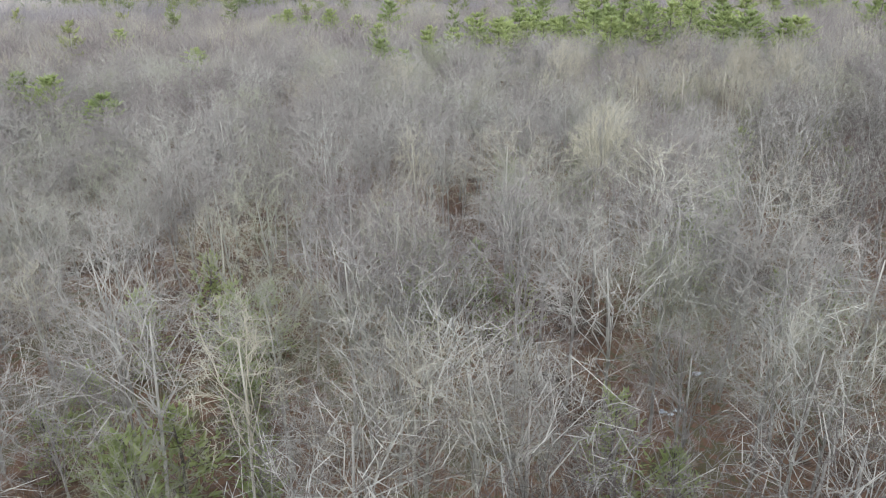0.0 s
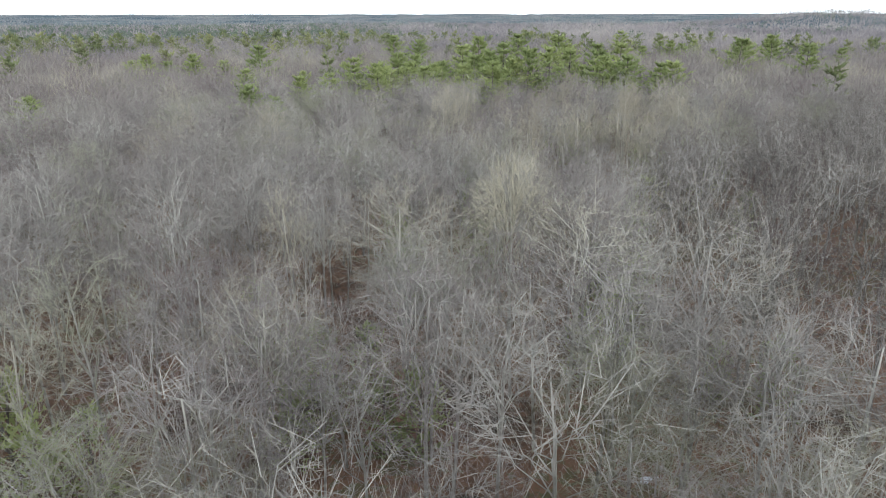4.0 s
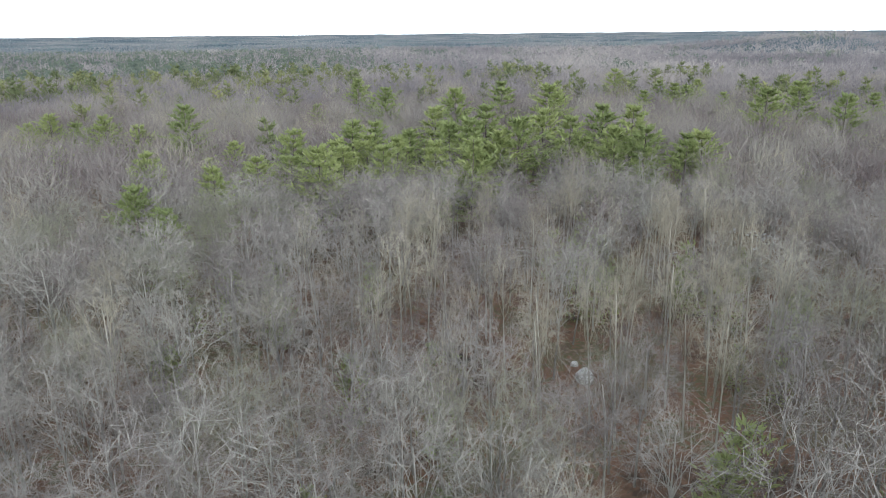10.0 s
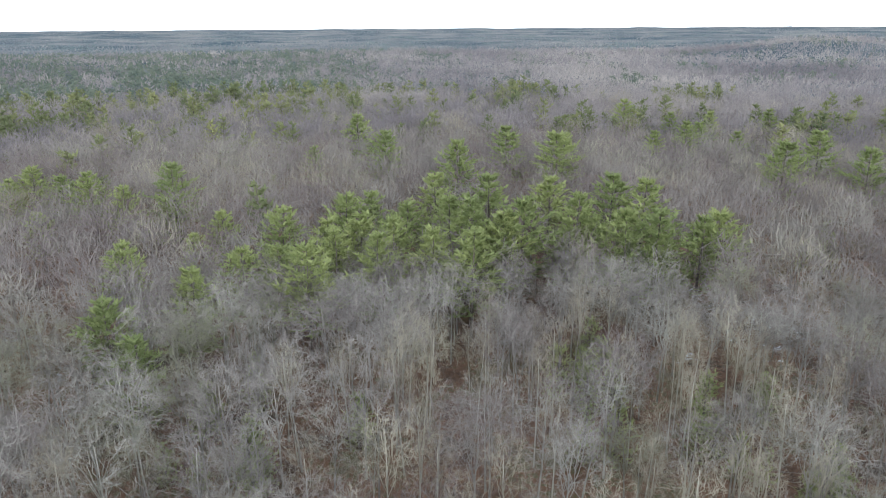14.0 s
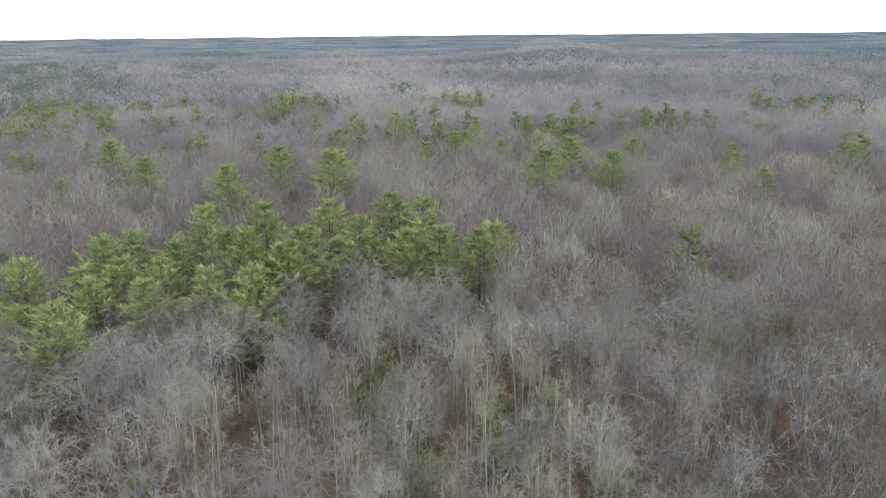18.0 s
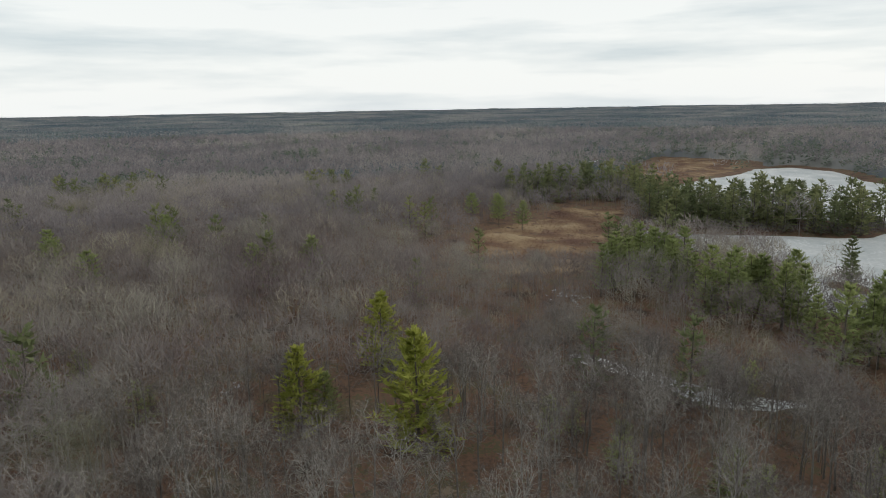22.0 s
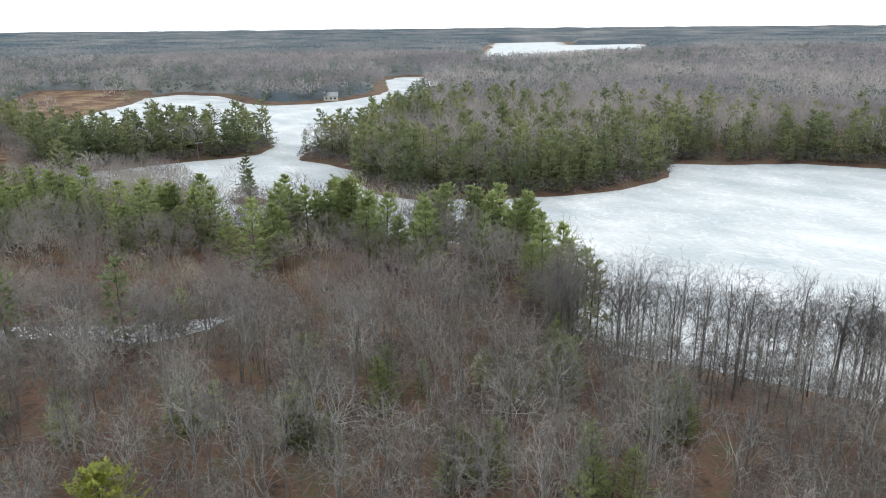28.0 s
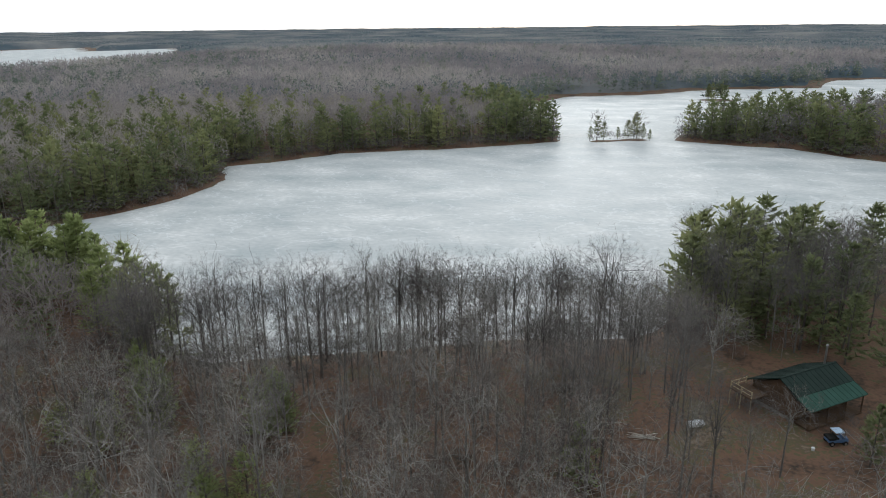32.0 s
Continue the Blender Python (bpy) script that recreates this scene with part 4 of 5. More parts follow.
tagged(sowed("pale_woodland", mid[pale], MID, ("trunk", "crown"), [PALE_TWIG, PALE_TWIG], 64, (0.8, 1.15), grown=height[pale]), "straw-coloured leafless aspens in the woodland", "trees", kind="stuff")
MID_PINE = [pine(340 + n, 17.0, 7, 7, 6, 0.23 + 0.02 * (n % 4), (1.75, 0.38), 0.04 + 0.04 * (n % 3), 0.8, 2.0) for n in range(6)]
order = np.argsort(rm[fir])
mid_fir = mid[fir][order]
plant_many("conifer_tree", MID_PINE, {"trunk": PINE_BARK, "crown": DARK_NEEDLE_ONE}, "dark green conifer with layered boughs by the lake", "tree", "lakeside conifers", [tuple(p) for p in mid_fir[:280]], 65, (0.55, 1.15))
tagged(sowed("conifer_woods", mid_fir[280:], MID_PINE, ("trunk", "crown"), [PINE_BARK, DARK_NEEDLE], 66, (0.55, 1.15)), "dark green conifers round the frozen lake", "trees", kind="stuff")

# the far woods, with distance haze put into their colours
def far_places(near_ring, far_ring, step, seed):
    p, r, s = fit_places((-far_ring, 80 - far_ring), (far_ring + 40, far_ring + 90), step, seed, 2.0)
    side = seen_side(p[:, 0], p[:, 1])
    thin = np.random.default_rng(seed + 1).uniform(size=len(p)) < 0.3
    ok = np.where(side, r >= near_ring, thin & (r > (110 if near_ring < 500 else near_ring))) & (r < far_ring)
    return p[ok], s[ok]


FAR = [dome_tree(360 + n, 15.5, 22, 0.6, 0.38, 0.55, False) for n in range(8)]
FARTHER = [dome_tree(370 + n, 15.5, 15, 0.9, 0.42, 0.55, False) for n in range(8)]
FAR_PINE = [pine(380 + n, 15.0, 6, 6, 1, 0.20, (3.0, 0.95), 0.22, 1.2, 2.6, 0.5) for n in range(6)]
firs_far = []
for name, kinds, near_ring, far_ring, step, seed in (("distant_woodland", FAR, 420, 700, 7.4, 71), ("farther_woodland", FARTHER, 700, 1150, 9.4, 75)):
    p, s = far_places(near_ring, far_ring, step, seed)
    fir = np.random.default_rng(seed + 2).uniform(size=len(p)) < conifer_share(p[:, 0], p[:, 1], s)
    firs_far.append(p[fir])
    tagged(sowed(name, p[~fir], kinds, ("crown",), [HAZED_TWIG], seed + 3, (0.75, 1.15)), "distant grey-brown leafless woods, paled by haze in their colour", "trees", kind="stuff")
tagged(sowed("distant_conifers", np.concatenate(firs_far), FAR_PINE, ("crown",), [HAZED_NEEDLE], 74, (0.6, 1.05)), "distant green conifer woods, paled by haze in their colour", "trees", kind="stuff")

turn, reach = np.radians(np.arange(0, 360.1, 0.6)), 425 * 1.0205 ** np.arange(122)
TT, RR = np.meshgrid(turn, reach, indexing="ij")
g = np.random.default_rng(81)
FX, FY = 22 + RR * np.sin(TT), 80 + RR * np.cos(TT)
outward = np.clip((RR - 900) / 250, 0, 1)
shape = 6.0 + 2.0 * outward + 0.5 * g.normal(size=FX.shape) + 0.8 * ripple(FX, FY, 160, 17)
edge = np.minimum(shore(FX, FY), open_ground(FX, FY))
FZ = np.where(edge > 10, land(FX, FY) + shape * np.clip((edge - 10) / 14, 0, 1) - 0.3, -3)
canopy = new("hazed_far_woods", tri_mesh("hazed_far_woods", np.stack([FX.ravel(), FY.ravel(), FZ.ravel()], 1), grid_faces(len(turn), len(reach)), [HAZED_WOOD], None, True))
tagged(canopy, "far wooded country of mixed bare trees and conifers, coloured haze-blue", "trees", kind="stuff")
n = 24000
a, b = np.radians(g.uniform(-32, 205, n)), 1140 * np.exp(g.uniform(0, 1.4, n))
clumps = np.stack([22 + b * np.sin(a), 80 + b * np.cos(a)], 1)
clumps = clumps[shore(clumps[:, 0], clumps[:, 1]) > 8]
green = ripple(clumps[:, 0], clumps[:, 1], 330, 18) + 0.35 * g.normal(size=len(clumps)) > 0.35
CLUMP = [dome_tree(390 + k, 13.0, 11, 2.4, 1.15, 0.62, False) for k in range(6)]
tagged(sowed("far_bare_woods", clumps[~green], CLUMP, ("crown",), [FARTHEST_HAZED_TWIG], 83, (0.8, 1.2)), "far leafless woods towards the horizon, coloured haze-grey", "trees", kind="stuff")
tagged(sowed("far_conifer_woods", clumps[green], CLUMP, ("crown",), [FARTHEST_HAZED_NEEDLE], 84, (0.8, 1.2)), "far conifer woods towards the horizon, coloured haze-blue", "trees", kind="stuff")
a, b = g.uniform(0, 6.28, 1500), 1120 * np.exp(g.uniform(0, 1.25, 1500))
tops = np.stack([22 + b * np.sin(a), 80 + b * np.cos(a)], 1)
ok = (shore(tops[:, 0], tops[:, 1]) > 10) & (ripple(tops[:, 0], tops[:, 1], 420, 18) > 0.1)
tagged(sowed("far_conifers", tops[ok], FAR_PINE, ("crown",), [HAZED_NEEDLE], 82, (0.5, 0.8)), "scattered far conifers in haze-paled colour, standing over bare woods", "trees", kind="stuff")

# pines and lakeside trees of their own
PINE = [pine(400 + n, 15.0, 11, 8, 24, 0.33 + 0.035 * (n % 3), (1.1, 0.16), 0.22 + 0.05 * (n % 3), 0.6, 2.2 + 0.4 * (n % 2), 0.5) for n in range(8)]
TALL_PINE = [pine(420 + n, 17.0, 11, 7, 18, 0.22 + 0.02 * n, (1.05, 0.19), 0.14 + 0.04 * (n % 3)) for n in range(5)]
ROUND_PINE = [pine(440, 12.0, 15, 11, 18, 0.33, (1.0, 0.22), 0.04, 0.6, 3.4)]
SAPLING = [pine(450 + n, 5.0, 9, 7, 9, 0.30, (1.5, 0.26), 0.05) for n in range(4)]
plant_many("pine_tree", PINE, {"trunk": PINE_BARK, "crown": NEEDLE}, "bright green white pine rising over bare woods", "tree", "pines in the wood", [(x, y, 0.96 * size) for x, y, size in PINES + LONE_PINES], 91)
plant_many("golden_pine", [pine(430 + n, 15.0, 14, 9, 18, 0.42, (1.2, 0.22), 0.03, 0.5, 1.15) for n in range(3)], {"trunk": PINE_BARK, "crown": GOLD_NEEDLE}, "yellow-green pine standing alone among bare trees", "tree", "yellow-green pines", GOLD_PINES, 92)
plant_many("bushy_pine", ROUND_PINE, {"trunk": PINE_BARK, "crown": GOLD_NEEDLE}, "bushy rounded yellow-green pine", "tree", "", [BUSHY_PINE], 93)
plant_many("shore_pine", TALL_PINE, {"trunk": PINE_BARK, "crown": NEEDLE}, "tall green pine with bare lower trunk at lakeside", "tree", "pines at the lakeside", SHORE_PINES + [tuple(p) for p in firs], 94, (0.66, 1.06))
plant_many("point_pine", TALL_PINE, {"trunk": PINE_BARK, "crown": DARK_NEEDLE_ONE}, "dark green pine on the wooded point", "tree", "pines on the point", POINT_PINES + [(-5, -0.3, 0.5), (-8.4, -28.4, 0.7), (-13, -24, 0.8), (-6.5, 3, 0.4)], 95, (0.85, 1.1))
plant_many("pine_sapling", SAPLING, {"trunk": PINE_BARK, "crown": NEEDLE}, "young green pine growing under bare trees", "sapling", "young pines", SAPLINGS + YOUNG_PINES, 96, (0.9, 1.6))

g = np.random.default_rng(97)
bank = np.array(MAIN_LAKE[:5], float)
lakeside = []
for (ax, ay), (bx, by) in zip(bank[:-1], bank[1:]):
    long = math.hypot(bx - ax, by - ay)
    for k in range(int(long / 1.15)):
        u = g.uniform()
        lakeside.append((ax + (bx - ax) * u + g.normal(0, 0.4), ay + (by - ay) * u + 1.0 + 9.5 * g.uniform() ** 1.4))
g2 = np.random.default_rng(101)
lakeside += [(g2.uniform(6, 30), g2.uniform(3, 13)) for k in range(7)] + [(g2.uniform(-16, 13), g2.uniform(-64, -30)) for k in range(34)] + [(g2.uniform(14, 36), g2.uniform(-16, 2)) for k in range(12)]
plant_many("lakeside_tree", SHORE_TREE, {"trunk": DARK_BARK, "crown": (DARK_BARK, DARK_TWIG)}, "tall leafless tree along the frozen shore, silhouette-dark in its colour", "tree", "trees along the shore", lakeside, 98, (0.80, 1.14))
ISLET_PINES = [(43, -245, 0.5), (46, -245.5, 0.62), (49, -245, 0.4), (37, -249, 0.34), (26, -253, 0.45), (30, -253, 0.66), (33, -253, 0.5), (23, -252, 0.3), (226, -3, 0.8), (222, -2, 0.6)]
ISLET_PINES += [(-18 + 6 * math.cos(k * 2.4), -438 + 4.5 * math.sin(k * 2.4), 0.55 + 0.05 * (k % 4)) for k in range(9)]
plant_many("islet_pine", TALL_PINE, {"trunk": PINE_BARK, "crown": DARK_NEEDLE_ONE}, "ragged dark pine on a small islet in ice", "tree", "pines on the islets", ISLET_PINES, 99)

# brush along the bank
brush, rb, sb = fit_places((10, -40), (130, 60), 1.6, 111, 0.1)
ok = (sb < 9) & (rb < 118)
BRUSH_BUSH = [light_tree(310 + n, 4.6, 70, 0.055) for n in range(5)]
tagged(sowed("shore_brush", brush[ok], BRUSH_BUSH, ("crown",), [BACKLIT_TWIG], 112, (0.5, 1.35)), "low dark leafless brush along the frozen bank", "undergrowth", kind="stuff")
thick, rk, sk = fit_places((-330, -360), (440, 200), 2.1, 115, 0.0)
ok = (sk < 9) & (rk >= 112) & (rk < 430)
THICKET = [dome_tree(318 + n, 4.4, 28, 0.26, 0.5, 0.30, False) for n in range(5)]
tagged(sowed("shore_thicket", thick[ok], THICKET, ("crown",), [DARK_TWIG], 116, (0.4, 1.3)), "dense dark leafless thicket at the ice edge", "undergrowth", kind="stuff")
g = np.random.default_rng(117)
u = g.uniform(0, 4, 50)
edge_line = np.array([(165, 80), (153, 66), (144, 58), (137, 50), (137, 35)], float)
by_pond = np.stack([np.interp(u, range(5), edge_line[:, 0]), np.interp(u, range(5), edge_line[:, 1])], 1) + np.stack([g.uniform(-15, 1.0, 50), g.uniform(-2, 4, 50)], 1)
tagged(sowed("pond_side_trees", by_pond[shore(by_pond[:, 0], by_pond[:, 1]) > 0.3], TALL, ("trunk", "crown"), [BACKLIT_BARK, BACKLIT_BARK, TWIG], 118, (0.6, 0.95)), "slim leafless trees round a small frozen pond", "trees", kind="stuff")

# scraps of old snow and ice on the forest floor
SNOW = surface("old_snow", [(0, (0.26, 0.28, 0.32)), (1, (0.58, 0.60, 0.64))], 0.4, 3.0, rough=0.6)
g = np.random.default_rng(113)
scraps = Bits()
for cx, cy, wide, deep, many in SNOW_SPOTS:
    for k in range(many):
        x, y, r = cx + g.normal(0, 0.6 * wide), cy + g.normal(0, 0.6 * deep), g.uniform(0.08, 0.30) * (1 + 0.10 * min(wide, deep))
        z = float(land(np.array([x]), np.array([y]))[0]) + 0.06
        n = 9
        a = np.arange(n) * 2 * np.pi / n
        q = r * g.uniform(0.55, 1.2, n)
        v = np.stack([x + np.cos(a) * q * 1.4, y + np.sin(a) * q, 0 * a + z], 1)
        w = np.stack([x + np.cos(a) * q * 1.1, y + np.sin(a) * q * 0.8, 0 * a + z + 0.05], 1)
        f = [(2 * n, n + i, n + (i + 1) % n) for i in range(n)] + [(i, (i + 1) % n, n + i) for i in range(n)] + [((i + 1) % n, n + (i + 1) % n, n + i) for i in range(n)]
        scraps.add(np.concatenate([v, w, [(x, y, z + 0.06)]]), f)
tagged(new("snow_scraps", tri_mesh("snow_scraps", *scraps.arrays(), [SNOW], None, True)), "scraps of old snow and ice on leaf litter", "snow", kind="stuff")

# a pale boulder lying in the wood
GRANITE = surface("pale_granite", [(0, (0.26, 0.26, 0.25)), (0.5, (0.45, 0.45, 0.43)), (1, (0.68, 0.68, 0.66))], 1.2, 7.0, bump=0.05)


def boulder(x, y, long, wide, tall, seed):
    bm = bmesh.new()
    bmesh.ops.create_icosphere(bm, subdivisions=3, radius=1.0)
    g = random.Random(seed)
    cuts = [(Vector((g.uniform(-1, 1), g.uniform(-1, 1), g.uniform(-0.2, 1))).normalized(), g.uniform(0.62, 0.9)) for k in range(11)]
    for v in bm.verts:
        for way, far in cuts:
            over = v.co.dot(way) - far
            if over > 0:
                v.co -= way * over * 0.92
        v.co = Vector((v.co.x * long / 2, v.co.y * wide / 2, v.co.z * tall / 1.3))
    me = bpy.data.meshes.new("boulder")
    bm.to_mesh(me)
    bm.free()
    me.materials.append(GRANITE)
    rock = new("boulder", me)
    rock.matrix_basis = pose(x, y, float(land(np.array([x]), np.array([y]))[0]) + tall * 0.25, 0, 0, g.uniform(0, 180))
    tagged(rock, "pale grey granite boulder on the leaf litter", "boulder", "boulders in the wood")


for spot in ((42.5, 126.3, 2.6, 2.0, 1.5, 1), (42.8, 129.9, 0.9, 0.7, 0.6, 2)):
    boulder(*spot)

# standing marsh grass
p = spread_out((220, -90), (700, 120), 2.0, 121)
d = np.minimum(apart(MEADOW, p[:, 0], p[:, 1]), apart(FEN, p[:, 0], p[:, 1]))
p = p[(d < 1.0) & (shore(p[:, 0], p[:, 1]) > 0.5)]
GRASS = [light_tree(500 + n, 1.3, 9, 0.16) for n in range(4)]
tagged(sowed("marsh_grass", p, GRASS, ("crown",), [MARSH], 122, (0.6, 1.3)), "tufts of dry tan marsh grass", "grass", kind="stuff")

# brush round the yard
g = np.random.default_rng(131)
a, r = g.uniform(-0.3, 2.6, 60), g.uniform(7.5, 12.5, 60)
p = np.stack([-1 + r * np.cos(a), -16.5 + r * np.sin(a)], 1)
p = p[(np.hypot(p[:, 0] + 11, p[:, 1] + 14) > 3) & ((np.abs(p[:, 0] - 1) > 2.5) | (p[:, 1] > -4))]
tagged(sowed("yard_brush", p, BRUSH_BUSH, ("crown",), [DARK_TWIG], 132, (0.35, 0.75)), "leafless dark brush round the cabin", "undergrowth", kind="stuff")


# ---- the cabin and the things in its yard ----
def box(bm, x0, x1, y0, y1, z0, z1, bevel=0.0):
    made = bmesh.ops.create_cube(bm, size=1, matrix=Matrix.LocRotScale(((x0 + x1) / 2, (y0 + y1) / 2, (z0 + z1) / 2), None, (x1 - x0, y1 - y0, z1 - z0)))
    if bevel:
        bmesh.ops.bevel(bm, geom=list({e for v in made["verts"] for e in v.link_edges}), offset=bevel, segments=2, affect="EDGES")


def rod(bm, a, b, r0, r1=None, sides=8):
    a, b = Vector(a), Vector(b)
    turn = (b - a).to_track_quat("Z", "Y").to_matrix().to_4x4()
    bmesh.ops.create_cone(bm, cap_ends=True, segments=sides, radius1=r0, radius2=r0 if r1 is None else r1, depth=(b - a).length, matrix=Matrix.Translation((a + b) / 2) @ turn)


def part(name, bm, material, parent, label=""):
    me = bpy.data.meshes.new(name)
    bm.to_mesh(me)
    bm.free()
    me.materials.append(material)
    ob = new(name, me)
    ob.parent = parent
    if label:
        tagged(ob, label)
    return ob


def ground_at(x, y):
    return float(land(np.array([x]), np.array([y]))[0])


ROOF = surface("dark_green_metal_roof", [(0, (0.014, 0.026, 0.022)), (1, (0.024, 0.042, 0.035))], 0.4, 4.0, rough=0.7, spec=0.15)
PORCH_ROOF = surface("green_metal_porch_roof", [(0, (0.026, 0.066, 0.052)), (1, (0.038, 0.092, 0.072))], 0.4, 4.0, rough=0.7, spec=0.15)
LOG = surface("brown_logs", [(0, (0.06, 0.038, 0.025)), (1, (0.13, 0.085, 0.055))], 0.8, 9.0, bump=0.02)
DECK = surface("weathered_deck_boards", [(0, (0.30, 0.24, 0.15)), (1, (0.48, 0.40, 0.26))], 0.8, 9.0)
STONE = surface("stone_footing", [(0, (0.12, 0.11, 0.10)), (1, (0.28, 0.27, 0.25))], 1.0, 6.0, bump=0.03)
STEEL = surface("grey_stovepipe", [(0, (0.25, 0.25, 0.25)), (1, (0.4, 0.4, 0.4))], 1.0, 9.0, rough=0.4, metal=0.8)
TANK_PAINT = surface("white_tank_paint", [(0, (0.60, 0.63, 0.66)), (1, (0.80, 0.82, 0.84))], 1.0, 9.0, rough=0.4, spec=0.4)
BLUE = surface("blue_body_paint", [(0, (0.06, 0.12, 0.24)), (1, (0.12, 0.22, 0.40))], 1.0, 9.0, rough=0.35, spec=0.5)
PALE_BLUE = surface("pale_blue_canopy", [(0, (0.30, 0.42, 0.58)), (1, (0.46, 0.58, 0.72))], 1.0, 9.0, rough=0.4)
RUBBER = surface("black_rubber", [(0, (0.012, 0.012, 0.012)), (1, (0.03, 0.03, 0.03))], 1.0, 9.0)
PALE_WOOD = surface("bleached_poles", [(0, (0.34, 0.31, 0.27)), (1, (0.58, 0.54, 0.48))], 1.0, 9.0)
GLASS = bpy.data.materials.new("dark_window_glass")
GLASS.use_nodes = True
GLASS.node_tree.nodes["Principled BSDF"].inputs["Base Color"].default_value = (0.02, 0.025, 0.03, 1)
GLASS.node_tree.nodes["Principled BSDF"].inputs["Roughness"].default_value = 0.06


def cabin():
    """Gabled log cabin, ridge along local x; the porch side is local +y."""
    root = new("cabin")
    L, D, base = 4.7, 4.1, 0.35
    bm = bmesh.new()
    box(bm, -L - 0.1, L + 0.1, -D - 0.1, D - 1.5, -0.6, base, 0.03)
    part("footing", bm, STONE, root, "grey stone footing")
    wall_top = 2.9
    for name, fixed, axis in (("wall", -D, "x"), ("wall", D - 1.6, "x"), ("wall", -L, "y"), ("wall", L, "y")):
        bm = bmesh.new()
        box(bm, *((-L, L, fixed - 0.09, fixed + 0.09) if axis == "x" else (fixed - 0.09, fixed + 0.09, -D + 0.1, D - 1.7)), base, wall_top)
        wall = part(name, bm, LOG, root)
        for k in range(9):
            bm = bmesh.new()
            z = base + 0.14 + k * 0.285
            if axis == "x":
                rod(bm, (-L - 0.3, fixed, z), (L + 0.3, fixed, z), 0.15)
            else:
                rod(bm, (fixed, -D - 0.3, z + 0.1), (fixed, D - 1.3, z + 0.1), 0.15)
            part("log", bm, LOG, wall)
    ridge, eave = 5.25, 2.75
    for s in (-1, 1):
        bm = bmesh.new()
        x = s * L
        vs = [bm.verts.new((x + o, y, z)) for o in (-0.08, 0.08) for y, z in ((-D, wall_top), (D - 1.6, wall_top), (0, ridge - 0.25))]
        for f in ((0, 1, 2), (5, 4, 3), (0, 3, 4, 1), (1, 4, 5, 2), (2, 5, 3, 0)):
            bm.faces.new([vs[i] for i in f])
        part("gable", bm, LOG, root, "brown boarded gable end")

    def slope(name, y0, z0, y1, z1, mat, label):
        bm = bmesh.new()
        vs = [bm.verts.new((x, y, z + o)) for o in (0, 0.10) for x, y, z in ((-5.35, y0, z0), (5.35, y0, z0), (5.35, y1, z1), (-5.35, y1, z1))]
        for f in ((3, 2, 1, 0), (4, 5, 6, 7), (0, 1, 5, 4), (1, 2, 6, 5), (2, 3, 7, 6), (3, 0, 4, 7)):
            bm.faces.new([vs[i] for i in f])
        ob = part(name, bm, mat, root, label)
        for k in range(13):
            x = -5.3 + k * 10.6 / 12
            bm = bmesh.new()
            rod(bm, (x, y0, z0 + 0.12), (x, y1, z1 + 0.12), 0.03, sides=5)
            part("seam", bm, mat, ob)
        return ob

    slope("roof", 0.0, ridge, 2.9, 3.85, ROOF, "dark green standing-seam metal roof")
    slope("roof", 0.0, ridge, -5.0, eave, ROOF, "dark green standing-seam metal roof")
    slope("porch_roof", 2.85, 3.8, 5.1, 2.9, PORCH_ROOF, "lighter green metal porch roof")
    bm = bmesh.new()
    box(bm, -5.4, 5.4, -0.16, 0.16, ridge + 0.08, ridge + 0.17, 0.03)
    part("ridge_cap", bm, ROOF, root)
    bm = bmesh.new()
    box(bm, -5.0, 5.0, D - 1.5, 4.95, 0.15, 0.35, 0.02)
    part("porch_floor", bm, LOG, root, "dark board porch floor")
    for x in (-4.9, -1.65, 1.65, 4.9):
        bm = bmesh.new()
        rod(bm, (x, 4.8, 0.3), (x, 4.8, 2.95), 0.11)
        part("porch_post", bm, LOG, root)
    for x in (-3.0, 2.6):
        bm = bmesh.new()
        box(bm, x - 0.6, x + 0.6, D - 1.48, D - 1.38, 1.2, 2.2, 0.015)
        frame_part = part("window", bm, DECK, root)
        bm = bmesh.new()
        box(bm, x - 0.5, x + 0.5, D - 1.385, D - 1.365, 1.3, 2.1)
        part("pane", bm, GLASS, frame_part)
    bm = bmesh.new()
    box(bm, -0.5, 0.45, D - 1.46, D - 1.36, 0.36, 2.36, 0.02)
    door = part("door", bm, LOG, root, "brown plank door")
    bm = bmesh.new()
    bmesh.ops.create_uvsphere(bm, u_segments=8, v_segments=6, radius=0.045, matrix=Matrix.Translation((0.32, D - 1.32, 1.3)))
    part("knob", bm, STEEL, door)
    bm = bmesh.new()
    rod(bm, (-4.3, -0.9, 4.8), (-4.3, -0.9, 7.6), 0.13)
    rod(bm, (-4.3, -0.9, 7.6), (-4.3, -0.9, 7.85), 0.22, 0.12)
    part("stovepipe", bm, STEEL, root, "thin grey stovepipe")
    bm = bmesh.new()
    box(bm, 5.1, 8.2, -5.2, -1.5, 2.0, 2.15, 0.02)
    deck = part("deck", bm, LOG, root, "raised deck of brown boards")
    for x, y in ((5.3, -5.1), (8.1, -5.1), (8.1, -1.6), (6.7, -5.1), (8.1, -3.3)):
        bm = bmesh.new()
        box(bm, x - 0.06, x + 0.06, y - 0.06, y + 0.06, -0.4, 3.15, 0.01)
        part("deck_post", bm, DECK, deck)
    for a, b in (((5.3, -5.1), (8.1, -5.1)), ((8.1, -5.1), (8.1, -1.6))):
        for z in (2.55, 3.1):
            bm = bmesh.new()
            rod(bm, (*a, z), (*b, z), 0.05, sides=6)
            part("rail", bm, DECK, deck)
    return root


house = cabin()
tagged(house, "brown log cabin with dark green metal roof", "cabin")
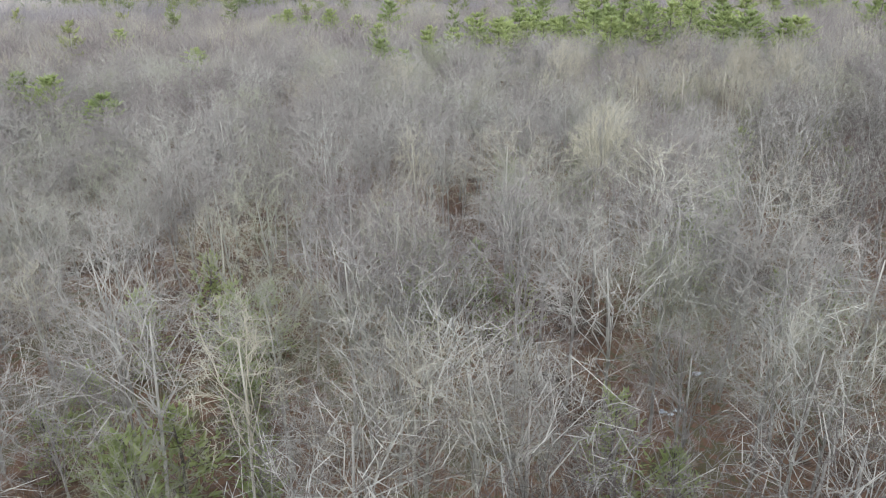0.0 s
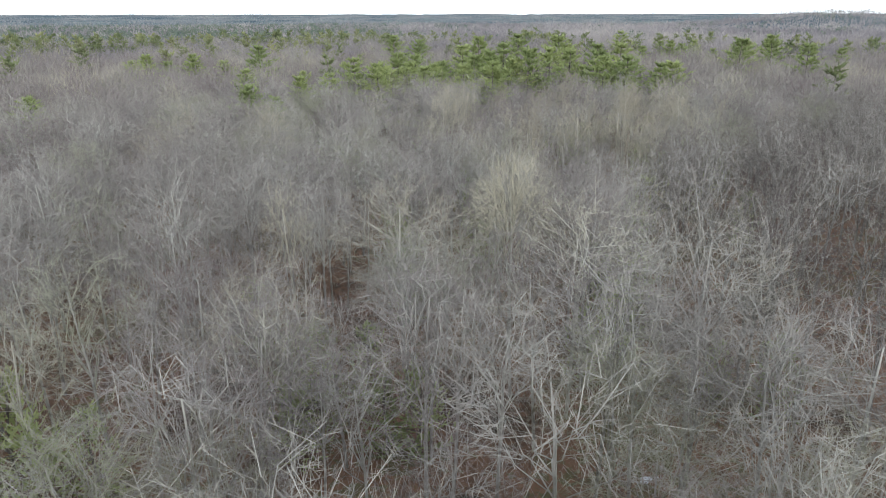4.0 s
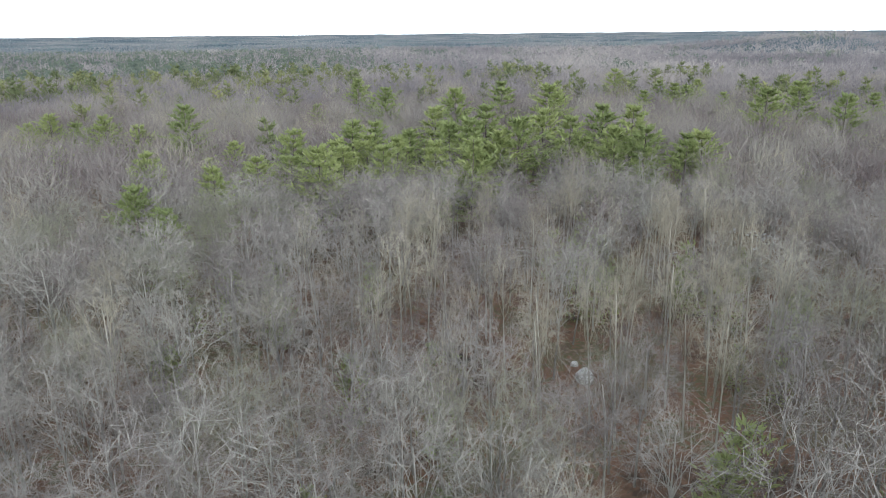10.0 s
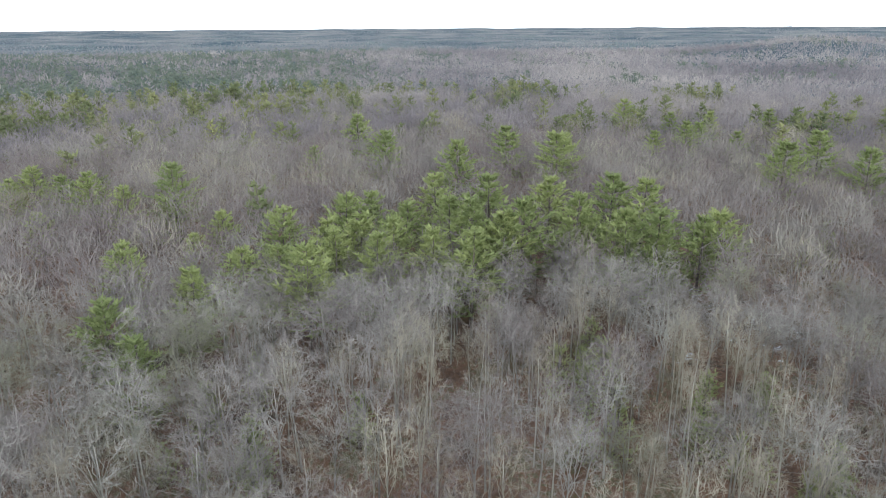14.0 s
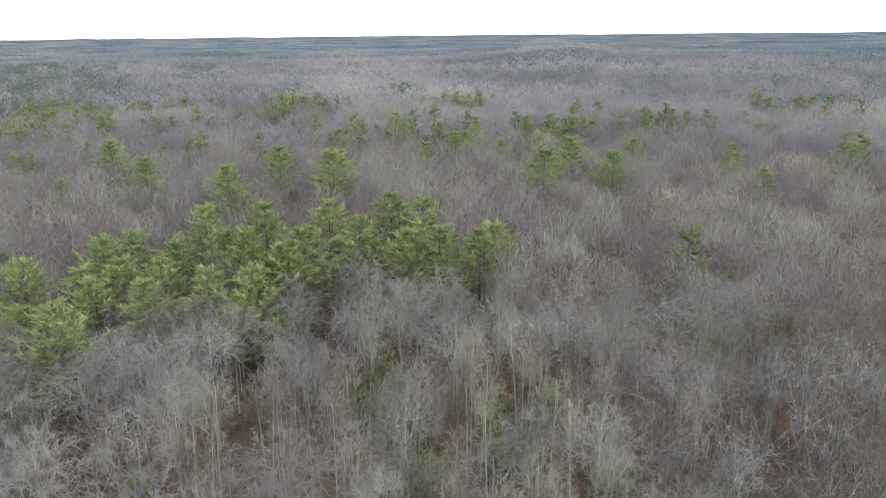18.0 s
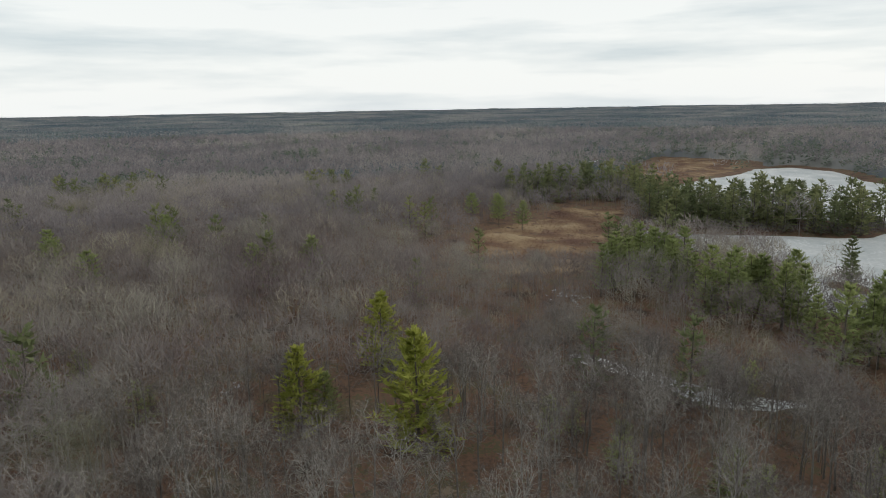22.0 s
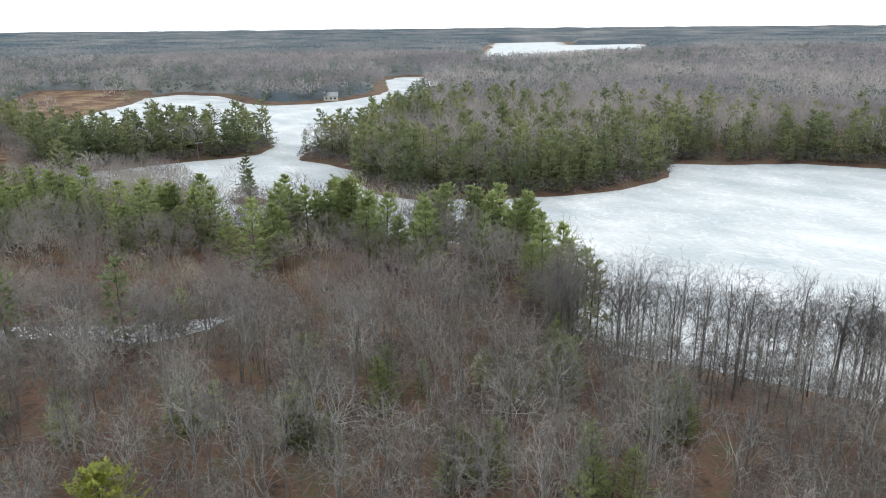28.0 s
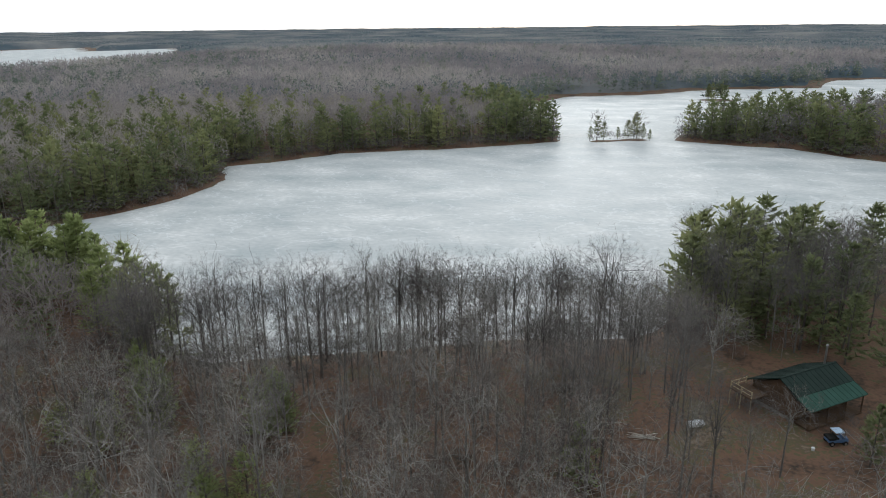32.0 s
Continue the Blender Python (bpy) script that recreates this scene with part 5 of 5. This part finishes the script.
house.matrix_basis = pose(-0.4, -14.4, ground_at(-0.4, -14.4) + 0.15, 0, 0, 41.2)


def gas_tank():
    root = new("gas_tank")
    bm = bmesh.new()
    prof = [(-1.2, 0.02), (-1.17, 0.2), (-1.08, 0.34), (-0.92, 0.43), (-0.7, 0.46), (0.7, 0.46), (0.92, 0.43), (1.08, 0.34), (1.17, 0.2), (1.2, 0.02)]
    rings = [[bm.verts.new((x, r * math.cos(a * math.pi / 8), 0.72 + r * math.sin(a * math.pi / 8))) for a in range(16)] for x, r in prof]
    for p, q in zip(rings, rings[1:]):
        for a in range(16):
            bm.faces.new((p[a], p[(a + 1) % 16], q[(a + 1) % 16], q[a])).smooth = True
    part("tank", bm, TANK_PAINT, root)
    bm = bmesh.new()
    rod(bm, (0.1, 0, 1.15), (0.1, 0, 1.34), 0.2, 0.17, 12)
    part("valve_dome", bm, TANK_PAINT, root)
    for x in (-0.75, 0.75):
        for y in (-0.25, 0.25):
            bm = bmesh.new()
            box(bm, x - 0.06, x + 0.06, y - 0.05, y + 0.05, 0, 0.5, 0.01)
            part("leg", bm, STEEL, root)
    return root


tank = gas_tank()
tagged(tank, "white horizontal gas tank on short legs", "gas tank")
tank.matrix_basis = pose(13.8, -4.4, ground_at(13.8, -4.4), 0, 0, 25)


def buggy():
    """A small blue utility buggy with a pale roof."""
    root = new("utility_buggy")
    bm = bmesh.new()
    box(bm, -1.25, 1.25, -0.62, 0.62, 0.42, 0.82, 0.08)
    box(bm, 0.55, 1.22, -0.58, 0.58, 0.78, 1.05, 0.10)
    part("body", bm, BLUE, root)
    bm = bmesh.new()
    box(bm, -1.3, -0.35, -0.66, 0.66, 0.8, 1.1, 0.05)
    part("cargo_bed", bm, RUBBER, root)
    bm = bmesh.new()
    box(bm, -0.6, 0.62, -0.66, 0.66, 1.78, 1.86, 0.03)
    part("canopy", bm, PALE_BLUE, root, "pale blue canopy")
    for x, y in ((-0.5, -0.58), (-0.5, 0.58), (0.6, -0.58), (0.6, 0.58)):
        bm = bmesh.new()
        rod(bm, (x + (0.12 if x > 0 else 0), y, 0.8), (x, y, 1.8), 0.03)
        part("roll_bar", bm, RUBBER, root)
    bm = bmesh.new()
    box(bm, -0.35, 0.1, -0.5, 0.5, 0.8, 1.0, 0.05)
    box(bm, -0.42, -0.28, -0.5, 0.5, 0.95, 1.4, 0.05)
    part("seat", bm, RUBBER, root)
    bm = bmesh.new()
    box(bm, 0.62, 0.66, -0.55, 0.55, 1.1, 1.72)
    part("windscreen", bm, TANK_PAINT, root)
    for x in (-0.85, 0.85):
        for y in (-0.6, 0.6):
            bm = bmesh.new()
            rod(bm, (x, y - 0.12, 0.32), (x, y + 0.12, 0.32), 0.32, sides=16)
            wheel = part("wheel", bm, RUBBER, root)
            bm = bmesh.new()
            rod(bm, (x, y - 0.13, 0.32), (x, y + 0.13, 0.32), 0.16, sides=12)
            part("rim", bm, STEEL, wheel)
    return root


cart = buggy()
tagged(cart, "small blue utility buggy parked by the cabin", "buggy")
cart.matrix_basis = pose(-2.6, -5.6, ground_at(-2.6, -5.6), 0, 0, 200)

g = random.Random(7)
poles = new("pole_heap")
for k in range(11):
    bm = bmesh.new()
    a = g.uniform(-0.35, 0.35)
    cx, cy, h = g.uniform(-0.4, 0.4), g.uniform(-0.5, 0.5), 0.08 + 0.05 * (k % 4)
    ln = g.uniform(1.2, 2.2)
    rod(bm, (cx - ln * math.cos(a), cy - ln * math.sin(a), h), (cx + ln * math.cos(a), cy + ln * math.sin(a), h + g.uniform(0, 0.35)), 0.06, 0.03, 6)
    part("pole", bm, PALE_WOOD, poles)
tagged(poles, "heap of bleached poles and brush in the yard", "brush pile")
poles.matrix_basis = pose(20.4, -0.6, ground_at(20.4, -0.6), 0, 0, 12)

bucket = new("bucket")
bm = bmesh.new()
rod(bm, (0, 0, 0), (0, 0, 0.42), 0.17, 0.21, 14)
part("pail", bm, TANK_PAINT, bucket)
bm = bmesh.new()
rod(bm, (0, 0, 0.42), (0, 0, 0.45), 0.225, 0.225, 14)
part("lid", bm, TANK_PAINT, bucket)
tagged(bucket, "white plastic bucket on bare ground", "bucket")
bucket.matrix_basis = pose(0.3, -3.4, ground_at(0.3, -3.4))


def cottage(x, y, turn):
    root = new("cottage")
    bm = bmesh.new()
    box(bm, -5, 5, -3.5, 3.5, -0.5, 3.0)
    part("wall", bm, PALE_WOOD, root, "pale walls")
    for s in (-1, 1):
        bm = bmesh.new()
        vs = [bm.verts.new(p) for p in ((-5.4, 0, 5.4), (5.4, 0, 5.4), (5.4, s * 4, 2.8), (-5.4, s * 4, 2.8), (-5.4, 0, 5.6), (5.4, 0, 5.6), (5.4, s * 4, 3.0), (-5.4, s * 4, 3.0))]
        for f in ((0, 1, 2, 3), (7, 6, 5, 4), (2, 6, 7, 3), (0, 3, 7, 4), (1, 5, 6, 2)):
            bm.faces.new([vs[i] for i in f])
        part("roof", bm, STEEL, root, "grey roof")
    for k in (-3, 0, 3):
        bm = bmesh.new()
        box(bm, k - 0.6, k + 0.6, 3.45, 3.56, 1.0, 2.2)
        part("window", bm, GLASS, root)
    tagged(root, "far pale cottage on the frozen shore", "cottage")
    root.matrix_basis = pose(x, y, ground_at(x, y), 0, 0, turn)


cottage(474, -172, 60)
